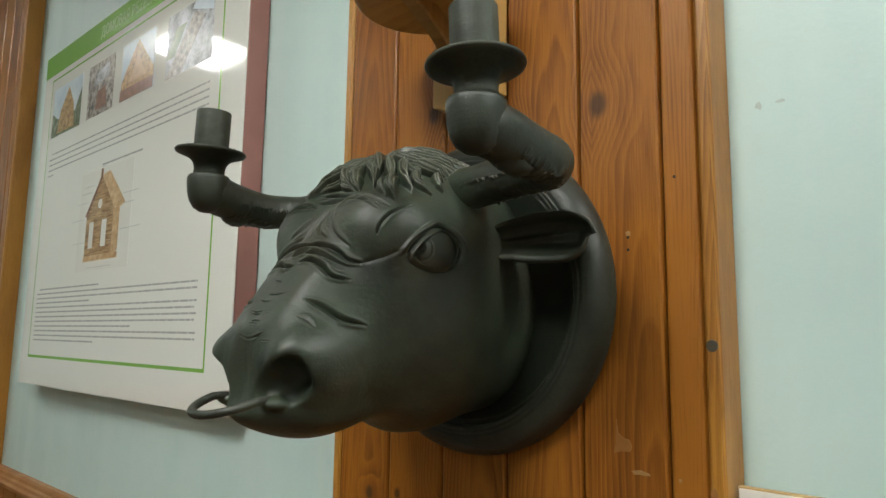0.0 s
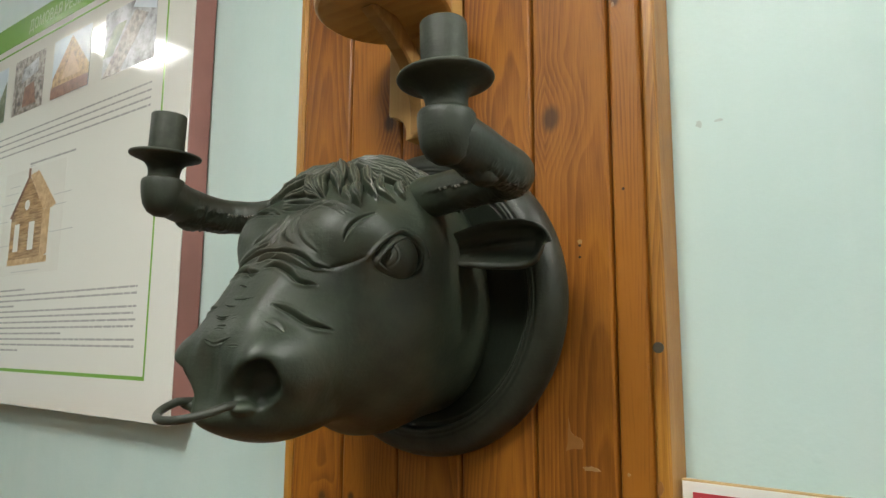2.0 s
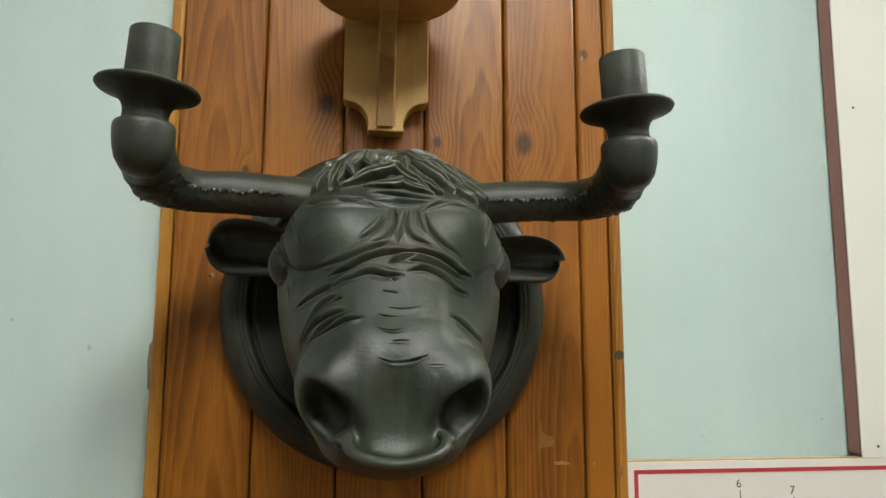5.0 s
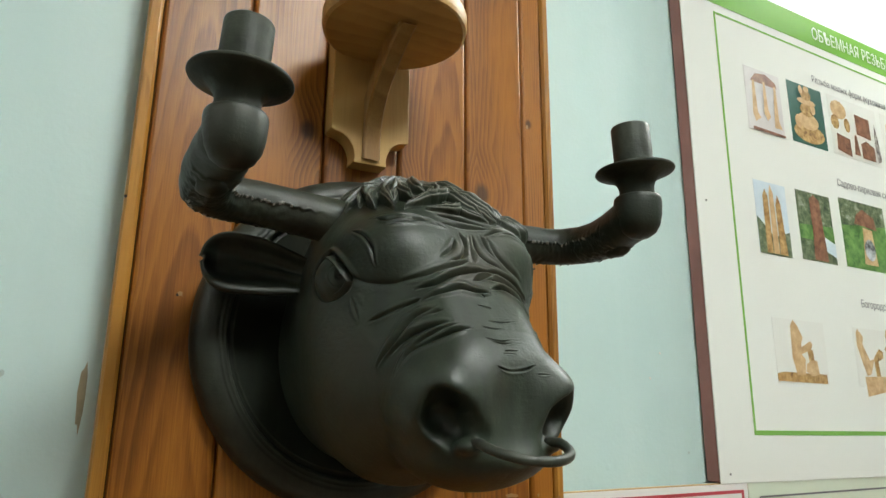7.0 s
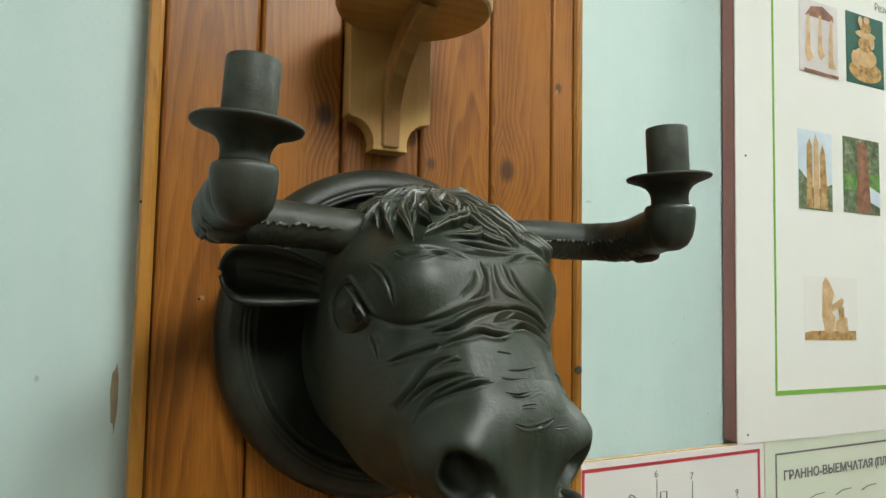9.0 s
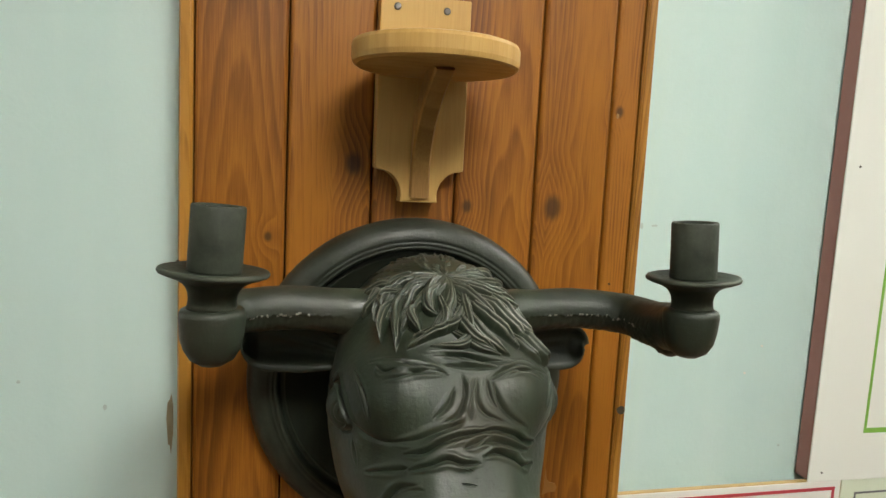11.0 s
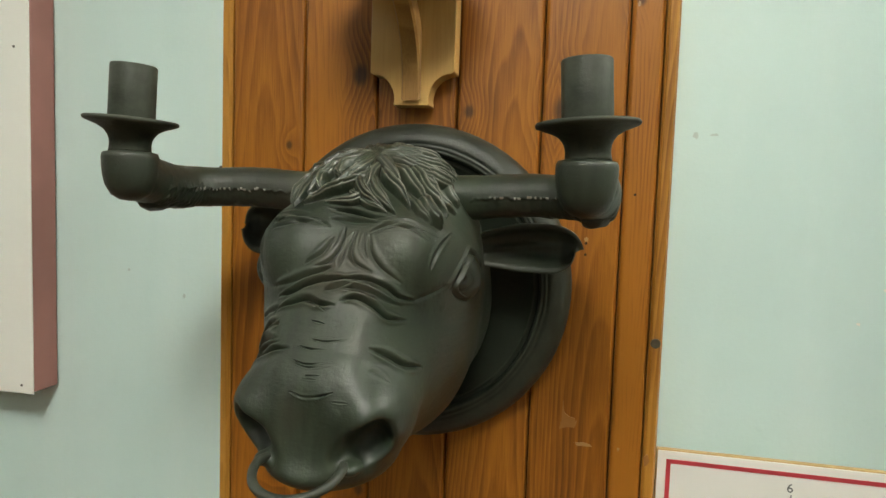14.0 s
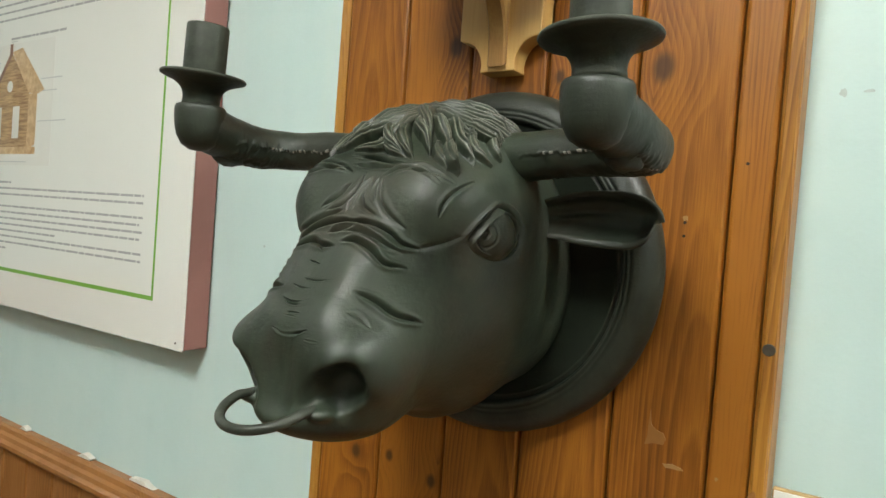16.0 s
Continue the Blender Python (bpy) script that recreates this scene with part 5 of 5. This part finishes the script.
def refine(v, faces, inside):
    """Splits each quad that lies inside into four, so that fine cuts have room; quads at the border become five-sided or more."""
    pick = inside(v[faces].mean(1))
    keep, q = faces[~pick], faces[pick]
    edges = np.sort(np.stack([q, np.roll(q, -1, 1)], -1).reshape(-1, 2), 1)
    uniq, back, times = np.unique(edges, axis=0, return_inverse=True, return_counts=True)
    back = back.reshape(-1, 4) + len(v)
    centre = len(v) + len(uniq) + np.arange(len(q))
    single = np.nonzero(times == 1)[0]
    halves = {(int(uniq[k, 0]), int(uniq[k, 1])): len(v) + int(k) for k in single}
    rim = set(uniq[single].reshape(-1).tolist())
    touch = np.isin(keep, list(rim)).sum(1) > 1
    border = []
    for f in keep[touch].tolist():
        ring = []
        for a, b in zip(f, f[1:] + f[:1]):
            ring.append(a)
            if (min(a, b), max(a, b)) in halves:
                ring.append(halves[min(a, b), max(a, b)])
        border.append(ring)
    v = np.concatenate([v, v[uniq].mean(1), v[q].mean(1)])
    quarters = [np.stack([q[:, k], back[:, k], centre, back[:, k - 1]], 1) for k in range(4)]
    return v, np.concatenate([keep[~touch]] + quarters), border


def carved_head():
    h, k = 0.0008, 6
    org = np.array([-0.112, 0.004, 1.425])
    n = [int(v / h / k) for v in (0.224, 0.300, 0.305)]
    mid = np.meshgrid(*[org[i] + h * (k * np.arange(n[i]) + 0.5 * (k - 1)) for i in range(3)], indexing="ij")
    rough = head_field(mid)
    f = np.where(rough < 0, -1.0, 1.0).astype(np.float32)
    for ax in range(3):
        f = np.repeat(f, k, ax)
    near = np.argwhere(np.abs(rough) < 0.011)
    off = np.stack(np.meshgrid(*[np.arange(k)] * 3, indexing="ij"), -1).reshape(-1, 3)
    cell = (near[:, None] * k + off[None]).reshape(-1, 3)
    p = org + h * cell
    f[cell[:, 0], cell[:, 1], cell[:, 2]] = head_field((p[:, 0], p[:, 1], p[:, 2]))
    v, faces = surface(f, org, h)
    v, faces, border = refine(v, faces, lambda c: ((c[:, 2] > 1.535) & (c[:, 1] > 0.150)) | (c[:, 2] > 1.645))
    v, faces, border_2 = refine(v, faces, lambda c: (np.abs(c[:, 0]) < 0.034) & (c[:, 1] > 0.215) & (c[:, 2] > 1.537) & (c[:, 2] < 1.612))
    eps = 0.0012
    nor = np.stack([head_field([v[:, j] + (eps if j == i else 0) for j in range(3)]) - head_field([v[:, j] - (eps if j == i else 0) for j in range(3)]) for i in range(3)], 1)
    nor /= np.linalg.norm(nor, axis=1)[:, None] + 1e-9
    disp = np.zeros(len(v))
    wrinkles(v, disp)
    disp += hair(v, nor)
    v = v + nor * disp[:, None]
    groups, worn_or_glint = [(to_world(v), faces.tolist() + border + border_2)], set()
    for sgn in (1, -1):
        groups.append(eyeball(sgn))
        hv, hf, chips = horn(sgn)
        count = sum(len(g[1]) for g in groups)
        worn_or_glint |= {count + i for i in chips}
        groups.append((hv, hf))
        groups.append(ear(sgn))
    base, allv, allf = 0, [], []
    for vv, ff in groups:
        allv.append(vv)
        allf += [[a + base for a in f] for f in ff]
        base += len(vv)
    me = bpy.data.meshes.new("carved_head")
    me.from_pydata(np.concatenate(allv).tolist(), [], allf)
    me.validate()
    bm = bmesh.new()
    bm.from_mesh(me)
    bmesh.ops.recalc_face_normals(bm, faces=bm.faces[:])
    bm.to_mesh(me)
    bm.free()
    me.materials.append(M_HEAD)
    me.materials.append(M_HEM_GLINT)
    me.polygons.foreach_set("material_index", [1 if i in worn_or_glint else 0 for i in range(len(me.polygons))])
    me.polygons.foreach_set("use_smooth", [True] * len(me.polygons))
    ob = new("carved_head", me)
    return ob


def skin(grid):
    """Points in rows, each row closed on itself, as points and quads with closed ends."""
    r, n = grid.shape[:2]
    v = grid.reshape(-1, 3)
    q = []
    for i in range(r - 1):
        for k in range(n):
            q.append((i * n + k, i * n + (k + 1) % n, (i + 1) * n + (k + 1) % n, (i + 1) * n + k))
    return v, q


def eyeball(sgn):
    """A ball with a cut iris line and a drilled pupil that looks ahead."""
    n, m, r = 60, 96, 0.0216
    axis = np.array([0.500, 0.866, 0.02])
    axis /= np.linalg.norm(axis)
    e1 = np.cross(axis, [0, 0, 1.0])
    e1 /= np.linalg.norm(e1)
    e2 = np.cross(axis, e1)
    out = np.zeros((n, m, 3))
    for i in range(n):
        th = math.pi * 0.75 * (i + 0.01) / n
        arc = th * r
        rr = r - 0.0009 * math.exp(-((arc - 0.0092) / 0.0006) ** 2) - 0.0020 * math.exp(-(arc / 0.0030) ** 6) + 0.0018 * math.exp(-(arc / 0.0014) ** 2)
        for k in range(m):
            a = 2 * math.pi * k / m
            out[i, k] = np.array([0.0725, 0.1531, 1.6125]) + (axis * math.cos(th) + (e1 * math.cos(a) + e2 * math.sin(a)) * math.sin(th)) * rr
    out[..., 0] *= sgn
    v, q = skin(out)
    return to_world(v), q


def horn(sgn):
    """A horn that runs out sideways, turns forward and up, and ends under the candle cup; below it hangs a ragged bark edge."""
    rnd = random.Random(21 + sgn)
    c = curve3([(0.045, 0.098, 1.6735), (0.085, 0.101, 1.6750), (0.125, 0.104, 1.6775), (0.155, 0.112, 1.6765), (0.1725, 0.130, 1.6760), (0.1765, 0.160, 1.6762), (0.1748, 0.190, 1.6810), (0.1712, 0.2120, 1.6850)], 40)
    c[:, 0] *= sgn
    n, m = len(c), 112
    up = np.array([0, 0, 1.0])
    out, bare = np.zeros((n + 2, m, 3)), np.zeros((n + 2, m))
    for i in range(n):
        s = i / (n - 1)
        t = c[min(i + 1, n - 1)] - c[max(i - 1, 0)]
        t /= np.linalg.norm(t)
        up = up - t * (up @ t)
        up /= np.linalg.norm(up)
        side = np.cross(t, up)
        r = np.interp(s, [0, 0.15, 0.45, 0.62, 0.78, 0.90, 0.955, 0.985, 1.0], [0.0198, 0.0190, 0.0184, 0.0187, 0.0192, 0.0196, 0.0198, 0.0196, 0.0190])
        for k in range(m):
            a = 2 * math.pi * k / m
            hem = -0.25 + 0.26 * noise.noise((s * 22, 3.1 * sgn, 0)) + 0.22 * noise.noise((s * 62, 1.7 * sgn, 4))
            front = math.sin(a) * sgn
            down = -math.cos(a)
            x = down - 0.45 * front + hem * 0.5
            under = 1 / (1 + math.exp(-(x - 0.42) * 60))
            on = min(1.0, max(0.0, (s - 0.10) * 12)) * min(1.0, max(0.0, (0.80 - s) * 12))
            lipp = math.exp(-((x - 0.40) * 26) ** 2)
            rr = r + on * (lipp * (0.0030 - 0.0018 * s) * (0.1 + 0.8 * abs(noise.noise((s * 60, 9, sgn)) * 2)) - under * 0.0016)
            rr += under * on * 0.0006 * noise.noise((s * 45, a * 3, sgn * 5)) + 0.0005 * noise.noise((s * 14, a * 1.2, sgn * 9))
            bark = min(1.0, max(0.0, (s - 0.56) * 14)) * min(1.0, max(0.0, (0.845 - s) * 70)) * min(1.0, max(0.0, (down - 0.35 * front - 0.10 + 0.25 * noise.noise((s * 40, sgn, 2))) * 3.0))
            scale = abs(noise.noise((s * 34, a * 2.2, sgn * 3.0))) + 0.6 * abs(noise.noise((s * 85, a * 4.5, sgn * 7.0)))
            rr += bark * (0.0002 + 0.0030 * max(0.0, 0.55 - scale))
            # Where the hem's lip gets a painted glint.
            bare[i, k] = on * lipp * (0.8 + 0.9 * noise.noise((s * 120, sgn * 2.3, 5.0)))
            out[i, k] = c[i] + (up * math.cos(a) + side * math.sin(a)) * rr
    out[n] = c[-1] + (out[n - 1] - c[-1]) * 0.5
    out[n + 1] = c[-1] + (out[n - 1] - c[-1]) * 0.02
    v, q = skin(out)
    # knob of bark at the bend
    g = np.zeros((13, 16, 3))
    kc = np.array([sgn * 0.1770, 0.178, 1.6630])
    for i in range(13):
        for k in range(16):
            th, ph = math.pi * (i + 0.02) / 12.04, 2 * math.pi * k / 16
            d = np.array([math.sin(th) * math.cos(ph) * 0.0105, math.sin(th) * math.sin(ph) * 0.016, math.cos(th) * 0.0075])
            g[i, k] = kc + d * (1 + 0.25 * noise.noise((d[0] * 180 + sgn, d[1] * 180, d[2] * 180)))
    v2, q2 = skin(g)
    # round knuckle under the cup
    prof = ((0.0005, 1.6635), (0.008, 1.6645), (0.0143, 1.6685), (0.0184, 1.6755), (0.0202, 1.6835), (0.0209, 1.6910), (0.0211, 1.6962), (0.0207, 1.6988), (0.0196, 1.7004), (0.0160, 1.7012), (0.0005, 1.7020))
    b = np.zeros((len(prof), 48, 3))
    for i, (r, z) in enumerate(prof):
        r *= 0.97
        for k in range(48):
            b[i, k] = (sgn * 0.1710 + r * math.cos(2 * math.pi * k / 48), 0.2145 + r * math.sin(2 * math.pi * k / 48), z)
    v3, q3 = skin(b)
    quads = q + [tuple(a + len(v) for a in f) for f in q2] + [tuple(a + len(v) + len(v2) for a in f) for f in q3]
    # Hem faces that take the pale highlight colour.
    chips = {i for i, f in enumerate(q) if max(bare.reshape(-1)[a] for a in f) > 0.88}
    return to_world(np.concatenate([v, v2, v3])), quads, chips


def ear(sgn):
    """A thick gutter of an ear, open to the front, cut off slantwise, with a rolled lower rim."""
    n, m = 64, 56
    half = m // 2
    out = np.zeros((n + 1, m, 3))
    for i in range(n):
        u = i / (n - 1)
        w = float(np.interp(u, [0, 0.15, 0.45, 0.75, 1.0], [0.011, 0.0155, 0.0215, 0.0225, 0.0225]))
        end = (1 - min(0.995, max(0.0, u - 0.62) / 0.38) ** 3) ** 0.5
        w *= end
        hollow = float(np.interp(u, [0, 0.25, 0.6, 0.85, 0.95, 1.0], [0.003, 0.010, 0.015, 0.014, 0.008, 0.002]))
        th = float(np.interp(u, [0, 0.3, 0.8, 0.95, 1.0], [0.014, 0.0110, 0.0090, 0.0060, 0.0010]))
        cd = 0.073 - 0.013 * u
        cz = 1.6285 + 0.004 * math.sin(u * 2.6) - 0.001 * u + (0.0 if sgn > 0 else 0.010 * u)
        w *= 1.0 if sgn > 0 else 1 + 0.22 * u
        for k in range(m):
            back = k >= half
            a = (-1 + 2 * k / (half - 1)) if not back else (1 - 2 * (k - half) / (half - 1))
            roll = math.exp(-((a + 0.78) / 0.24) ** 2) * min(1.0, 3 * u) * end
            brim = math.exp(-((a - 0.84) / 0.20) ** 2) * end
            x = 0.066 + (0.1005 if sgn > 0 else 0.098) * u + (0.0035 if sgn > 0 else 0.0) * a * u ** 3 - 0.004 * (1 - a * a) * u ** 8
            z = cz + w * a
            d = cd - hollow * (1 - a * a) + 0.0046 * brim + 0.0075 * roll - 0.006 * max(0.0, a) * u
            d += 0.0044 * math.exp(-((a + 0.15 - 0.35 * u) / 0.15) ** 2) * min(1, u * 3) * (1 - u) + 0.0020 * math.exp(-((a - 0.35 - 0.2 * u) / 0.12) ** 2) * min(1, u * 3) * (1 - u)
            if back:
                d = cd - hollow * (1 - a * a) - 0.006 * max(0.0, a) * u - th * (0.55 + 0.45 * (1 - a * a) ** 0.5)
                z -= 0.0022 * roll
            out[i, k] = (sgn * x, d, z)
    for k in range(m):
        out[n, k] = (out[n - 1, k] + out[n - 1, m - 1 - k]) / 2 + (sgn * 0.0014, 0, 0)
    v, q = skin(out)
    return to_world(v), q


def sconce():
    e = tagged(empty("wall_sconce", HEAD_X, PANEL_Y, MID_Z), "black painted carved bull's head wall sconce with two candle cups", "wall sconce")
    rim = [(0.0, 0.0), (0.1595, 0.0), (0.1600, 0.005), (0.1594, 0.0105), (0.1576, 0.0160), (0.1548, 0.0208), (0.1508, 0.0246), (0.1462, 0.0270), (0.1420, 0.0280), (0.1396, 0.0281), (0.1386, 0.0275), (0.1378, 0.0281), (0.1366, 0.0283), (0.1354, 0.0281),
           (0.1346, 0.0274), (0.1338, 0.0279), (0.1328, 0.0280), (0.1318, 0.0275), (0.1308, 0.0262), (0.1300, 0.0225), (0.1296, 0.0180), (0.1288, 0.0165), (0.1262, 0.0163), (0.1254, 0.0170), (0.1242, 0.0172), (0.1232, 0.0166), (0.1224, 0.0160), (0.0, 0.0160)]
    part("plaque", lathe(rim, "y", 128), M_BLACK, e, "round turned plaque with beaded rim", True)
    head = carved_head()
    m = Matrix.Translation((-HEAD_X, -PANEL_Y, -MID_Z))
    head.data.transform(m)
    head.parent = e
    tagged(head, "black carved bull's head with curly forelock and horns")
    for sgn in (-1, 1):
        x, y, z = sgn * 0.1710, -0.2145, 1.7060 - MID_Z
        neck = [(0.0, -0.0055), (0.0168, -0.0055), (0.0162, -0.0025), (0.0160, 0.0010), (0.0166, 0.0045), (0.0180, 0.0075), (0.0208, 0.0107), (0.0260, 0.0135), (0.0330, 0.0158), (0.0362, 0.0170), (0.0370, 0.0184), (0.0362, 0.0198), (0.0330, 0.0202), (0.0200, 0.0186), (0.0, 0.0186)]
        a = part("drip_pan", lathe([(0.925 * p, q) for p, q in neck], "z", 56), M_CUP, e, "turned drip pan on a flared neck", True)
        a.matrix_basis = pose(x, y, z, 0, -3.2 * sgn, 0)
        cup = [(0.0, 0.0180), (0.0182, 0.0180), (0.0184, 0.0200), (0.0183, 0.0590), (0.0176, 0.0602), (0.0158, 0.0602), (0.0150, 0.0590), (0.0150, 0.0380), (0.0, 0.0380)]
        b = part("candle_cup", lathe([(0.915 * p, q) for p, q in cup], "z", 48), M_CUP, e, "plain cylindrical candle cup", True)
        b.matrix_basis = pose(x, y, z, 0, -3.2 * sgn, 0)
    # ring through the nose
    pts = []
    for i in range(41):
        a = math.radians(-22 + 224 * i / 40)
        pts.append((0.0288 * math.cos(a), -0.277 - 0.0285 * math.sin(a), 1.4990 - MID_Z - 0.009 * max(0.0, math.sin(a))))
    part("nose_ring", tube(pts, 0.0031, 14), M_BLACK, e, "black ring through the nostrils", True)
    return e


sconce()
